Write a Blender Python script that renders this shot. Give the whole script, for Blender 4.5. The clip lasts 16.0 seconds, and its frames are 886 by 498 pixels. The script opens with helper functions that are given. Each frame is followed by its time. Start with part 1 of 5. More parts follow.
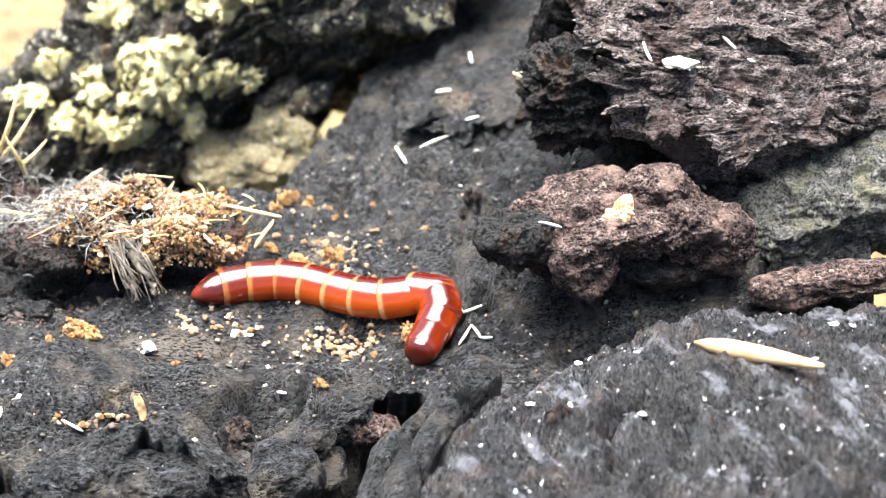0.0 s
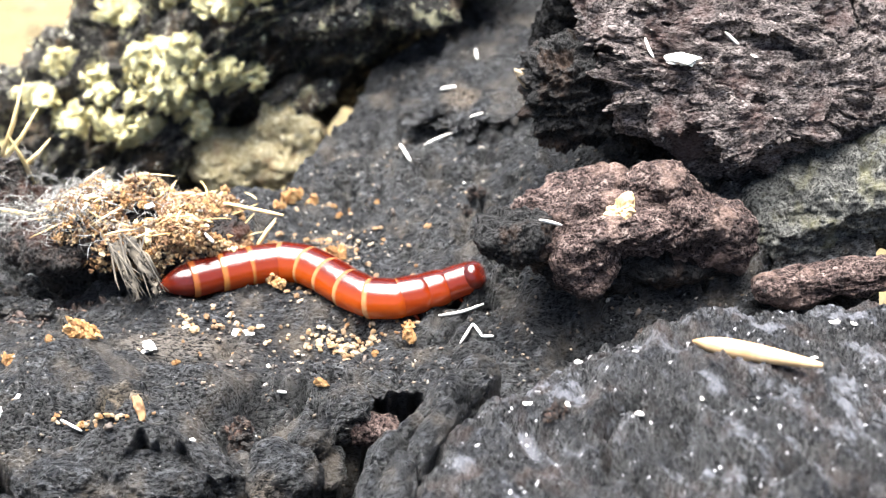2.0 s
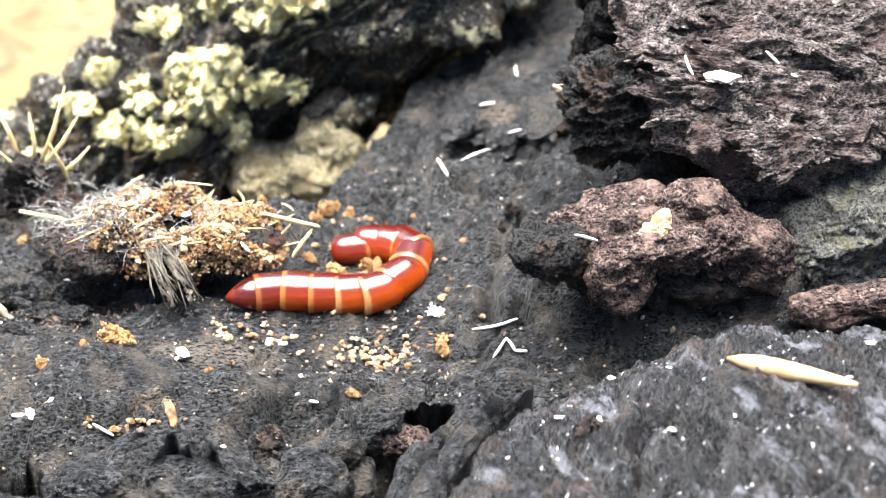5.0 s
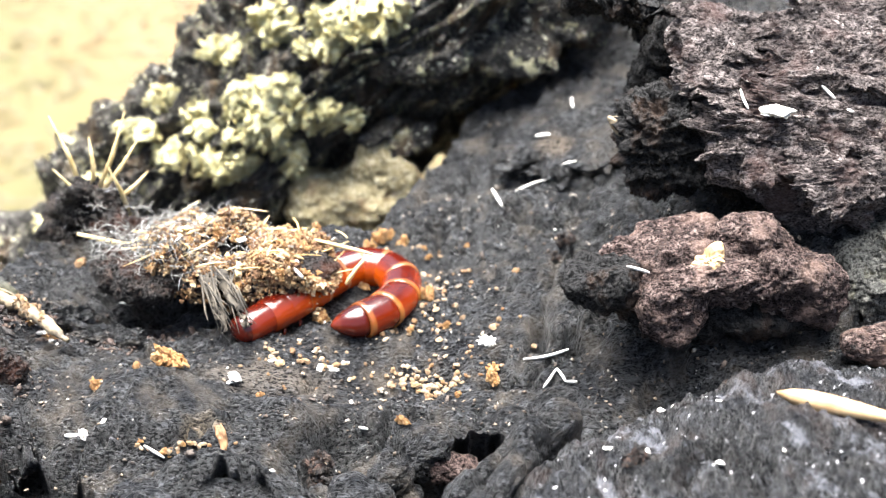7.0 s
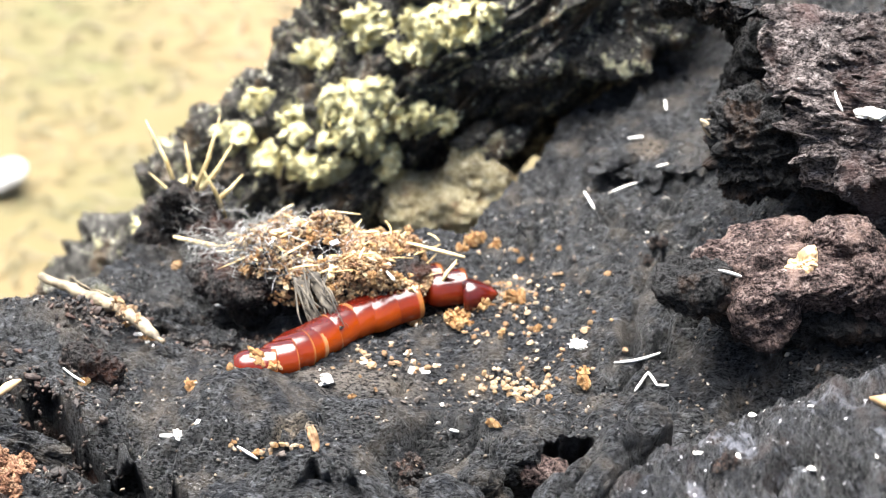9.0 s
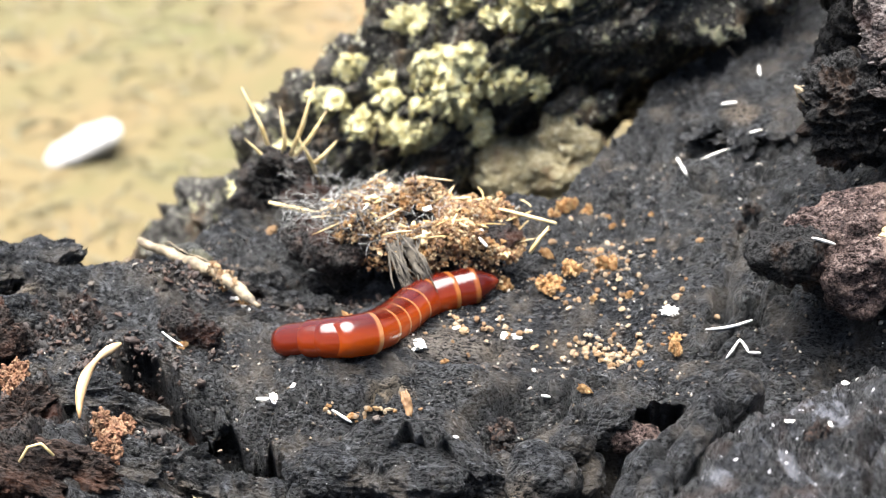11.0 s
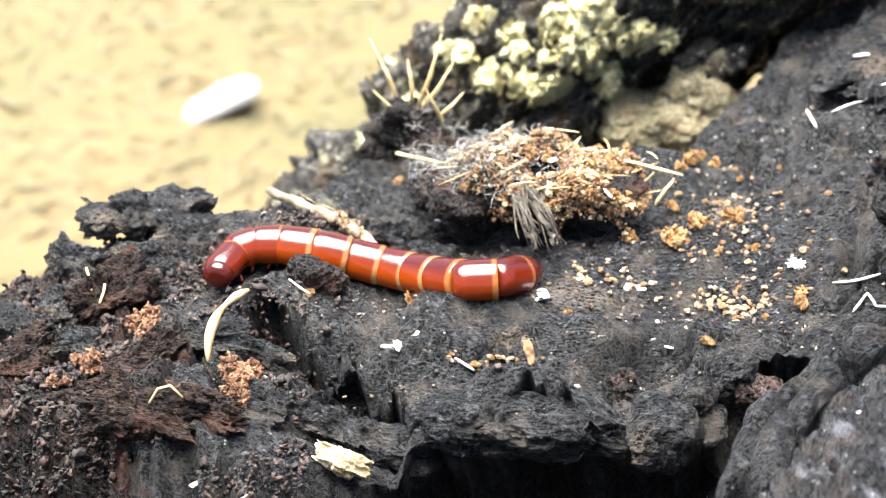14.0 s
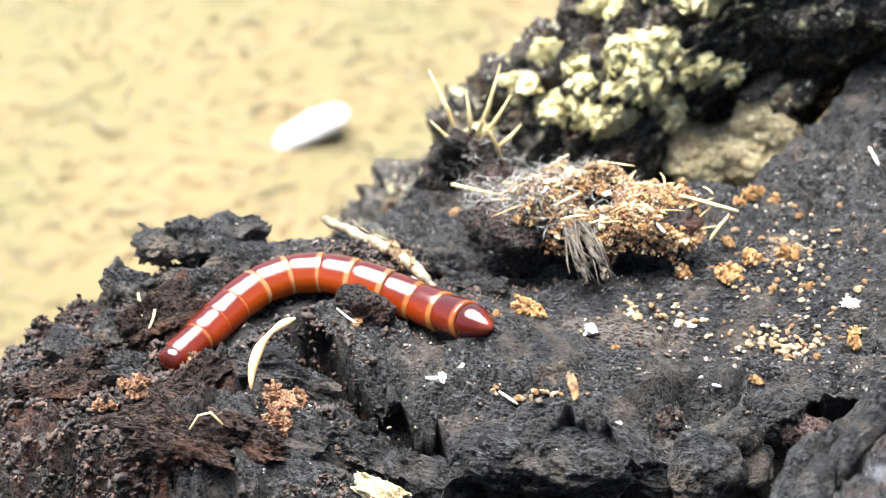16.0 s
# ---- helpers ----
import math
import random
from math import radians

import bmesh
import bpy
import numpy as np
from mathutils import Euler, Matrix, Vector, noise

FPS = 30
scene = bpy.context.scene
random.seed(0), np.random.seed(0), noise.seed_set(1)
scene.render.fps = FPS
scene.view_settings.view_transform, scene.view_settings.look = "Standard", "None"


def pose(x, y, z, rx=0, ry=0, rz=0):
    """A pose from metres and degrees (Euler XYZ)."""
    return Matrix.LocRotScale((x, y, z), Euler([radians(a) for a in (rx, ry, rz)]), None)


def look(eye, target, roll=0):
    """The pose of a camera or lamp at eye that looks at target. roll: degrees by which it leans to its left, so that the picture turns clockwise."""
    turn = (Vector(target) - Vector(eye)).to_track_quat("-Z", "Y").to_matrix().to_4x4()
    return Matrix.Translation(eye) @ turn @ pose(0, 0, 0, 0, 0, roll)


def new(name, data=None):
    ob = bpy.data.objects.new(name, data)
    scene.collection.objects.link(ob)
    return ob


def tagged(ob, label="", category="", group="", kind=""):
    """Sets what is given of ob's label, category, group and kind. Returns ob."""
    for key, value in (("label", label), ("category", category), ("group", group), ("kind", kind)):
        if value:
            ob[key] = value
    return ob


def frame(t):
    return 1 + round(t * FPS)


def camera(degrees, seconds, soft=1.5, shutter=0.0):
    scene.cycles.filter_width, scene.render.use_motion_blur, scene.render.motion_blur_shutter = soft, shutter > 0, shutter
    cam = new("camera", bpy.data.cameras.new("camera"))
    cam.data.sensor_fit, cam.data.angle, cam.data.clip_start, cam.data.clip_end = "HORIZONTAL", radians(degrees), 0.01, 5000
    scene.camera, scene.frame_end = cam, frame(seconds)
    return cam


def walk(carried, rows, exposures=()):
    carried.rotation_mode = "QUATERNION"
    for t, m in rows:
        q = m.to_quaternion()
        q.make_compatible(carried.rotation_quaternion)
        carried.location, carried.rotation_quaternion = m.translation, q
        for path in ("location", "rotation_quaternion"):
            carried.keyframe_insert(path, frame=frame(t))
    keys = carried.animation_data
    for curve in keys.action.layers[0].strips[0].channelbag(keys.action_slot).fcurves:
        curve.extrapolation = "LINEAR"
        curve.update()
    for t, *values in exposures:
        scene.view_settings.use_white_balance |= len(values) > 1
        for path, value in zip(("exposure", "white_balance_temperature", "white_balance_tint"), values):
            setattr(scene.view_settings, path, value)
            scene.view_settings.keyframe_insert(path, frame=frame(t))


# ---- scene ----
from mathutils.bvhtree import BVHTree

CM = 0.01
cam = camera(29.29, 16.0, soft=0.5)
cam.data.dof.use_dof = True
cam.data.dof.focus_distance = 0.139
cam.data.dof.aperture_fstop = 54.0
PATH = [
    (0, look((-0.0033, -0.1387, 0.0815), (0.0078, -0.0117, 0.0025), 0.58)),
    (0.5, look((-0.0040, -0.1389, 0.0815), (0.0065, -0.0128, 0.0010), 0.64)),
    (1, look((-0.0032, -0.1383, 0.0817), (0.0063, -0.0121, 0.0012), 0.45)),
    (1.5, look((-0.0022, -0.1385, 0.0815), (0.0067, -0.0120, 0.0015), 0.18)),
    (2, look((-0.0008, -0.1381, 0.0815), (0.0077, -0.0112, 0.0020), -0.22)),
    (2.5, look((-0.0011, -0.1380, 0.0815), (0.0062, -0.0110, 0.0020), -0.44)),
    (3, look((-0.0009, -0.1380, 0.0815), (0.0057, -0.0109, 0.0020), -0.14)),
    (3.5, look((-0.0010, -0.1381, 0.0812), (0.0052, -0.0109, 0.0021), -0.01)),
    (6, look((-0.0000, -0.1388, 0.0802), (0.0035, -0.0096, 0.0042), 0.26)),
    (6.5, look((0.0002, -0.1388, 0.0804), (0.0017, -0.0091, 0.0050), -0.03)),
    (7, look((0.0000, -0.1392, 0.0804), (0.0000, -0.0093, 0.0054), -0.00)),
    (7.5, look((0.0004, -0.1391, 0.0804), (-0.0017, -0.0091, 0.0056), -0.13)),
    (8, look((0.0004, -0.1392, 0.0805), (-0.0040, -0.0093, 0.0057), -0.68)),
    (10.5, look((0.0015, -0.1399, 0.0816), (-0.0133, -0.0113, 0.0058), -3.20)),
    (11, look((0.0006, -0.1401, 0.0819), (-0.0161, -0.0128, 0.0043), -3.54)),
    (11.5, look((0.0003, -0.1401, 0.0818), (-0.0189, -0.0142, 0.0026), -4.00)),
    (12, look((0.0012, -0.1402, 0.0818), (-0.0206, -0.0154, 0.0015), -4.47)),
    (12.5, look((0.0010, -0.1401, 0.0816), (-0.0227, -0.0159, 0.0008), -4.84)),
    (13, look((0.0010, -0.1406, 0.0816), (-0.0244, -0.0169, 0.0007), -5.37)),
    (13.5, look((0.0009, -0.1407, 0.0817), (-0.0261, -0.0173, 0.0008), -5.63)),
    (14, look((0.0017, -0.1410, 0.0815), (-0.0268, -0.0172, 0.0017), -5.94)),
    (14.5, look((0.0032, -0.1402, 0.0815), (-0.0277, -0.0164, 0.0026), -6.44)),
    (15, look((0.0038, -0.1400, 0.0813), (-0.0290, -0.0161, 0.0033), -6.53)),
    (15.5, look((0.0048, -0.1397, 0.0812), (-0.0301, -0.0160, 0.0038), -6.68)),
    (16, look((0.0059, -0.1395, 0.0810), (-0.0312, -0.0161, 0.0042), -6.85)),
]
walk(cam, PATH, [(0, 2.75), (8, 2.68), (10.5, 2.2), (11, 2.2), (12.5, 2.62), (16, 2.5)])

# ---- daylight: a bright overcast sky ----
SUN_HEIGHT, SUN_TURN = 80.0, 330.0
world = bpy.data.worlds.new("sky")
scene.world = world
world.use_nodes = True
wn = world.node_tree
sky = wn.nodes.new("ShaderNodeTexSky")
sky.sky_type, sky.sun_disc = "NISHITA", False
sky.sun_elevation, sky.sun_rotation = radians(SUN_HEIGHT), radians(SUN_TURN)
sky.dust_density, sky.air_density = 4.0, 1.0
wn.links.new(sky.outputs[0], wn.nodes["Background"].inputs[0])
wn.nodes["Background"].inputs[1].default_value = 0.062
sun = new("sun", bpy.data.lights.new("sun", "SUN"))
sun.data.energy, sun.data.angle, sun.data.color = 4.8, radians(62), (1.0, 0.985, 0.965)
turn = radians(SUN_TURN)
sun.matrix_basis = look((0, 0, 0), (-math.sin(turn) * math.cos(radians(SUN_HEIGHT)), -math.cos(turn) * math.cos(radians(SUN_HEIGHT)), -math.sin(radians(SUN_HEIGHT))))


# ---- materials ----
def shader(name, rough=0.6):
    m = bpy.data.materials.new(name)
    m.use_nodes = True
    n = m.node_tree.nodes
    b = n["Principled BSDF"]
    b.inputs["Roughness"].default_value = rough
    return m, m.node_tree, b


def noise_node(nt, scale, detail=6.0, rough=0.6, stretch=None, where="Object", turned=None):
    tc = nt.nodes.new("ShaderNodeTexCoord")
    mp = nt.nodes.new("ShaderNodeMapping")
    mp.inputs["Scale"].default_value = stretch or (1, 1, 1)
    if turned is not None:
        mp.vector_type = "TEXTURE"
        mp.inputs["Rotation"].default_value = (0, 0, radians(turned))
        mp.inputs["Scale"].default_value = [1 / s for s in (stretch or (1, 1, 1))]
    nt.links.new(tc.outputs[where], mp.inputs[0])
    nz = nt.nodes.new("ShaderNodeTexNoise")
    nz.inputs["Scale"].default_value, nz.inputs["Detail"].default_value, nz.inputs["Roughness"].default_value = scale, detail, rough
    nt.links.new(mp.outputs[0], nz.inputs[0])
    return nz.outputs[0]


def ramp(nt, value, *stops):
    r = nt.nodes.new("ShaderNodeValToRGB")
    e = r.color_ramp.elements
    while len(e) < len(stops):
        e.new(0.5)
    for k, (p, c) in zip(e, stops):
        k.position, k.color = p, (*c, 1) if len(c) == 3 else c
    nt.links.new(value, r.inputs[0])
    return r.outputs[0]


def mixed(nt, fac, a, b):
    m = nt.nodes.new("ShaderNodeMix")
    m.data_type = "RGBA"
    for s, v in ((m.inputs[0], fac), (m.inputs[6], a), (m.inputs[7], b)):
        if isinstance(v, (int, float)):
            s.default_value = v
        elif isinstance(v, tuple):
            s.default_value = (*v, 1)
        else:
            nt.links.new(v, s)
    return m.outputs[2]


def bumped(nt, b, height, depth, strength=1.0):
    k = nt.nodes.new("ShaderNodeBump")
    k.inputs["Strength"].default_value, k.inputs["Distance"].default_value = strength, depth
    nt.links.new(height, k.inputs["Height"])
    old = b.inputs["Normal"].links
    if old:
        nt.links.new(old[0].from_socket, k.inputs["Normal"])
    nt.links.new(k.outputs[0], b.inputs["Normal"])


def rugged(name, dark, mid, light, rough=0.6, spots=None, stain=None, grain=(1, 1, 1), depth=0.0004, spot_at=0.70, size=1.0, gloss=0.3, flecks=None, streak=None, worn=(), pitted=0.9, fine_depth=None):
    """Weathered wood or bark: three tones, fine grain, stains, pale specks, and pits with their shade put into the
    colour.
    """
    m, nt, b = shader(name, rough)
    fine = noise_node(nt, 1100 * size, 8, 0.75, grain)
    broad = noise_node(nt, 130 * size, 5, 0.55)
    col = ramp(nt, fine, (0.38, dark), (0.52, mid), (0.68, light))
    col = mixed(nt, ramp(nt, broad, (0.35, (0, 0, 0)), (0.65, (0.6, 0.6, 0.6))), col, mixed(nt, 0.5, dark, mid))
    # low spots of the fine bump: crevice shade put into colour and gloss
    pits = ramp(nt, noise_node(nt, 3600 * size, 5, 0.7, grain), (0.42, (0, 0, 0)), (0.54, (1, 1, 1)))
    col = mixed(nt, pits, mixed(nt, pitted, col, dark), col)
    if flecks:
        col = mixed(nt, ramp(nt, noise_node(nt, 330, 7, 0.72, (0.5, 1.7, 1) if streak is not None else (1.4, 0.8, 1), "Object", streak), (0.545 if streak is not None else 0.565, (0, 0, 0)), (0.625, (0.8, 0.8, 0.8))), col, flecks)
    if stain:
        col = mixed(nt, ramp(nt, noise_node(nt, 210 * size, 6, 0.6, (1.3, 1, 1)), (0.52, (0, 0, 0)), (0.68, (0.8, 0.8, 0.8))), col, stain)
    for cx, cy, rx, ry, tone in worn:
        place = nt.nodes.new("ShaderNodeMapping")
        place.inputs["Location"].default_value, place.inputs["Scale"].default_value = (-cx / rx, -cy / ry, 0), (100 / rx, 100 / ry, 0)
        nt.links.new(nt.nodes.new("ShaderNodeTexCoord").outputs["Object"], place.inputs[0])
        away = nt.nodes.new("ShaderNodeVectorMath")
        away.operation = "LENGTH"
        nt.links.new(place.outputs[0], away.inputs[0])
        edge = nt.nodes.new("ShaderNodeMath")
        nt.links.new(away.outputs["Value"], edge.inputs[0])
        nt.links.new(noise_node(nt, 240, 5, 0.65), edge.inputs[1])
        col = mixed(nt, mixed(nt, pits, (0, 0, 0), ramp(nt, edge.outputs[0], (0.7, (0.75, 0.75, 0.75)), (1.5, (0, 0, 0)))), col, tone)
    if spots:
        col = mixed(nt, ramp(nt, noise_node(nt, 1500 * size, 3, 0.5), (spot_at, (0, 0, 0)), (spot_at + 0.04, (1, 1, 1))), col, spots)
    nt.links.new(col, b.inputs["Base Color"])
    nt.links.new(ramp(nt, noise_node(nt, 350, 4), (0.3, (rough - 0.15,) * 3), (0.7, (rough + 0.15,) * 3)), b.inputs["Roughness"])
    sheen = nt.nodes.new("ShaderNodeMapRange")
    sheen.inputs["To Min"].default_value, sheen.inputs["To Max"].default_value = gloss * 0.12, gloss
    nt.links.new(pits, sheen.inputs[0])
    nt.links.new(sheen.outputs[0], b.inputs["Specular IOR Level"])
    bumped(nt, b, noise_node(nt, 420 * size, 8, 0.6, grain), depth)
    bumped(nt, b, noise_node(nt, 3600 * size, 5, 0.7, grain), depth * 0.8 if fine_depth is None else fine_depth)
    return m


def plain(name, a, b_, rough=0.6, scale=900, depth=0.0001, sss=0.0):
    m, nt, b = shader(name, rough)
    nt.links.new(ramp(nt, noise_node(nt, scale, 5), (0.35, a), (0.65, b_)), b.inputs["Base Color"])
    bumped(nt, b, noise_node(nt, scale * 2, 5), depth)
    if sss:
        b.inputs["Subsurface Weight"].default_value = sss
        b.inputs["Subsurface Radius"].default_value = (0.002, 0.0008, 0.0004)
        b.inputs["Subsurface Scale"].default_value = 1.0
    return m


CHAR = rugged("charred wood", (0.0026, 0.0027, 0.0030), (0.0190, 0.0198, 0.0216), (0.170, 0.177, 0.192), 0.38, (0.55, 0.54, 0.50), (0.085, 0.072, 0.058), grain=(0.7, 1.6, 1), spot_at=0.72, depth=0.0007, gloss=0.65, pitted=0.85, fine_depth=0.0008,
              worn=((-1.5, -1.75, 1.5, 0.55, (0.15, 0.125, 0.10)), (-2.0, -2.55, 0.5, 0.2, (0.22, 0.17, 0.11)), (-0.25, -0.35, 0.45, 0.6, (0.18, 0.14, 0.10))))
# flecks: pale ash, with the block's bluish highlights put into the same colour
CHAR_BLOCK = rugged("charred wood, fibrous", (0.0026, 0.0027, 0.0032), (0.0105, 0.0110, 0.0128), (0.090, 0.093, 0.105), 0.42, (0.6, 0.6, 0.63), (0.05, 0.035, 0.03), (2.2, 0.5, 1), spot_at=0.68, depth=0.0007, gloss=0.65, flecks=(0.17, 0.175, 0.20), streak=-61, pitted=0.75, fine_depth=0.0008)
# black char; also stands in for shade under the chunk and in the hollow
CHAR_AND_SHADE = rugged("black char and shade", (0.003, 0.003, 0.003), (0.009, 0.0085, 0.0085), (0.032, 0.029, 0.028), 0.6, None, (0.05, 0.03, 0.02))
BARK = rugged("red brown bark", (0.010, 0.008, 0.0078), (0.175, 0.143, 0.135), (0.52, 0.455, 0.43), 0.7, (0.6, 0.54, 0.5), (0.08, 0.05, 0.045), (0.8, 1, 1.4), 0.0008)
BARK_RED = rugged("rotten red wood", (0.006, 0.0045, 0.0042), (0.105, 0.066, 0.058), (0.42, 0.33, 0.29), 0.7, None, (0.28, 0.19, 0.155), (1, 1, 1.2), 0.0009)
STONE = rugged("mossy grey wood", (0.012, 0.012, 0.011), (0.075, 0.075, 0.068), (0.22, 0.215, 0.19), 0.6, None, (0.10, 0.095, 0.055))
LICHEN = rugged("pale green lichen", (0.50, 0.41, 0.15), (0.93, 0.89, 0.54), (0.96, 0.945, 0.78), 0.8, None, (0.72, 0.60, 0.26), depth=0.0008, pitted=0.6)
RIDGE = rugged("charred bark with lichen crust", (0.004, 0.004, 0.004), (0.13, 0.12, 0.105), (0.55, 0.52, 0.46), 0.45, (0.8, 0.78, 0.6), (0.17, 0.11, 0.06), depth=0.0012, gloss=0.4, flecks=(0.82, 0.77, 0.48), spot_at=0.64)
BEIGE = rugged("beige decayed wood", (0.36, 0.28, 0.14), (0.78, 0.69, 0.44), (0.92, 0.87, 0.68), 0.8, None, (0.16, 0.08, 0.04), depth=0.0006)
ROT = rugged("crumbled dark humus", (0.002, 0.0016, 0.0014), (0.015, 0.0098, 0.0075), (0.11, 0.068, 0.050), 0.5, None, (0.075, 0.028, 0.016), (1, 1, 1), 0.0009, gloss=0.5)
SHARD_WOOD = rugged("dark rotten wood", (0.004, 0.003, 0.0025), (0.038, 0.022, 0.016), (0.18, 0.115, 0.085), 0.65, None, (0.075, 0.032, 0.018), (0.6, 1.6, 1), 0.0008)
WHITE = plain("white fibre", (0.34, 0.32, 0.28), (0.70, 0.69, 0.65), 0.7, 900, 0.00005)
STRAW = plain("dry straw", (0.42, 0.30, 0.11), (0.72, 0.58, 0.32), 0.55, 500, 0.00005)
GREY_FIBRE = plain("grey plant fibre", (0.016, 0.013, 0.010), (0.085, 0.070, 0.050), 0.8, 900, 0.00005)
TWIG = plain("pale weathered twig", (0.05, 0.038, 0.024), (0.26, 0.205, 0.13), 0.7, 700, 0.0002)
HUSK = plain("cream seed husk", (0.28, 0.16, 0.07), (0.46, 0.32, 0.175), 0.45, 400, 0.00005)
TAN = plain("tan wood", (0.13, 0.065, 0.028), (0.28, 0.165, 0.075), 0.7, 900, 0.0001)
SOIL = plain("grassy soil", (0.046, 0.052, 0.013), (0.110, 0.072, 0.028), 0.9, 6, 0.001)


def varied(name, tones, rough=0.8, drift=None):
    """Many small pieces, each of its own tone."""
    m, nt, b = shader(name, rough)
    g = nt.nodes.new("ShaderNodeNewGeometry")
    o = nt.nodes.new("ShaderNodeObjectInfo")
    add = nt.nodes.new("ShaderNodeMath")
    add.operation = "WRAP"
    add.inputs[1].default_value, add.inputs[2].default_value = 1.0, 0.0
    plus = nt.nodes.new("ShaderNodeMath")
    nt.links.new(g.outputs["Random Per Island"], plus.inputs[0])
    nt.links.new(o.outputs["Random"], plus.inputs[1])
    nt.links.new(plus.outputs[0], add.inputs[0])
    tone = ramp(nt, add.outputs[0], *[(k / (len(tones) - 1), c) for k, c in enumerate(tones)])
    nt.links.new(mixed(nt, ramp(nt, noise_node(nt, 1800, 3), (0.3, (0, 0, 0)), (0.7, (0.5, 0.5, 0.5))), tone, mixed(nt, ramp(nt, noise_node(nt, 9, 3), (0.45, (0, 0, 0)), (0.6, (1, 1, 1))), tone, drift) if drift else tones[0]), b.inputs["Base Color"])
    bumped(nt, b, noise_node(nt, 4500, 4), 0.00012)
    return m


GRAIN = varied("frass grains", ((0.043, 0.019, 0.009), (0.245, 0.126, 0.050), (0.374, 0.245, 0.115), (0.490, 0.382, 0.230), (0.130, 0.058, 0.025), (0.331, 0.187, 0.072)))
CLUMP_GRAIN = varied("clumped frass grains", ((0.255, 0.111, 0.034), (0.442, 0.246, 0.085), (0.578, 0.391, 0.187), (0.374, 0.178, 0.060)))
RED_GRAIN = varied("rotten red grains", ((0.128, 0.053, 0.026), (0.255, 0.128, 0.064), (0.345, 0.210, 0.120), (0.203, 0.090, 0.045)))
DUST = varied("fine crumbs", ((0.02, 0.018, 0.017), (0.11, 0.08, 0.06), (0.012, 0.012, 0.013), (0.26, 0.20, 0.14), (0.03, 0.026, 0.024), (0.50, 0.45, 0.38)), 0.8)
PALE_GRAIN = varied("pale grains", ((0.16, 0.08, 0.03), (0.40, 0.27, 0.14), (0.52, 0.42, 0.29), (0.26, 0.13, 0.05), (0.46, 0.36, 0.24), (0.20, 0.11, 0.05)))
HUMUS = varied("humus crumbs", ((0.004, 0.003, 0.0026), (0.022, 0.0135, 0.010), (0.007, 0.0052, 0.0045), (0.065, 0.030, 0.018), (0.012, 0.008, 0.0065), (0.085, 0.050, 0.032)), 0.7)
STRAWS = varied("straw bits", ((0.28, 0.17, 0.06), (0.52, 0.38, 0.16), (0.70, 0.58, 0.33), (0.60, 0.50, 0.30)), 0.55)
FIBRES = varied("fine grey fibres", ((0.030, 0.028, 0.026), (0.112, 0.109, 0.098), (0.262, 0.255, 0.240), (0.562, 0.562, 0.547)))
BLADES = varied("meadow blades", ((0.070, 0.056, 0.020), (0.090, 0.062, 0.025), (0.098, 0.068, 0.029), (0.076, 0.060, 0.021), (0.092, 0.063, 0.026)), 0.7, (0.046, 0.062, 0.015))


# ---- forms ----
def lattice(p, seed):
    """Smooth value noise in -1..1 at the points p (n, 3)."""
    i = np.floor(p).astype(np.int64)
    f = p - i
    f = f * f * f * (f * (f * 6 - 15) + 10)
    total = np.zeros(len(p))
    for dx in (0, 1):
        for dy in (0, 1):
            for dz in (0, 1):
                k = (i[:, 0] + dx) * 374761393 + (i[:, 1] + dy) * 668265263 + (i[:, 2] + dz) * 2147483647 + seed * 974711
                k = (k ^ (k >> 13)) * 1274126177 & 0xFFFFFFFF
                k = ((k ^ (k >> 16)) * 2246822519) & 0xFFFFFFFF
                w = (f[:, 0] if dx else 1 - f[:, 0]) * (f[:, 1] if dy else 1 - f[:, 1]) * (f[:, 2] if dz else 1 - f[:, 2])
                total += w * ((k & 0xFFFF) / 32767.5 - 1)
    return total


def fbm(p, seed=0, octaves=5, gain=0.5, ridged=False):
    total, amp, q = np.zeros(len(p)), 1.0, p.copy()
    for k in range(octaves):
        n = lattice(q, seed + k)
        total += amp * ((1 - 2 * np.abs(n)) if ridged else n)
        q, amp = q * 2.03 + 11.3, amp * gain
    return total


def mesh_of(name, verts, faces, material, smooth=True):
    me = bpy.data.meshes.new(name)
    me.from_pydata(verts, [], faces)
    me.materials.append(material)
    if smooth:
        me.polygons.foreach_set("use_smooth", [True] * len(me.polygons))
    me.update()
    return me


def part(name, bm, material, parent, label=""):
    me = bpy.data.meshes.new(name)
    bm.to_mesh(me)
    bm.free()
    me.materials.append(material)
    me.polygons.foreach_set("use_smooth", [True] * len(me.polygons))
    ob = new(name, me)
    ob.parent = parent
    return tagged(ob, label)


def sheet(x0, x1, y0, y1, step, height, under=None):
    """A grid of (x, y) in centimetres lifted to height(x, y)."""
    nx, ny = int((x1 - x0) / step) + 1, int((y1 - y0) / step) + 1
    X, Y = np.meshgrid(np.linspace(x0, x1, nx), np.linspace(y0, y1, ny))
    x, y = X.ravel(), Y.ravel()
    z = height(x, y)
    v = np.stack([x, y + (under(x, y) if under else 0), z], 1) * CM
    a = (np.arange(ny - 1)[:, None] * nx + np.arange(nx - 1)[None]).ravel()
    return v.tolist(), np.stack([a, a + 1, a + nx + 1, a + nx], 1).tolist()


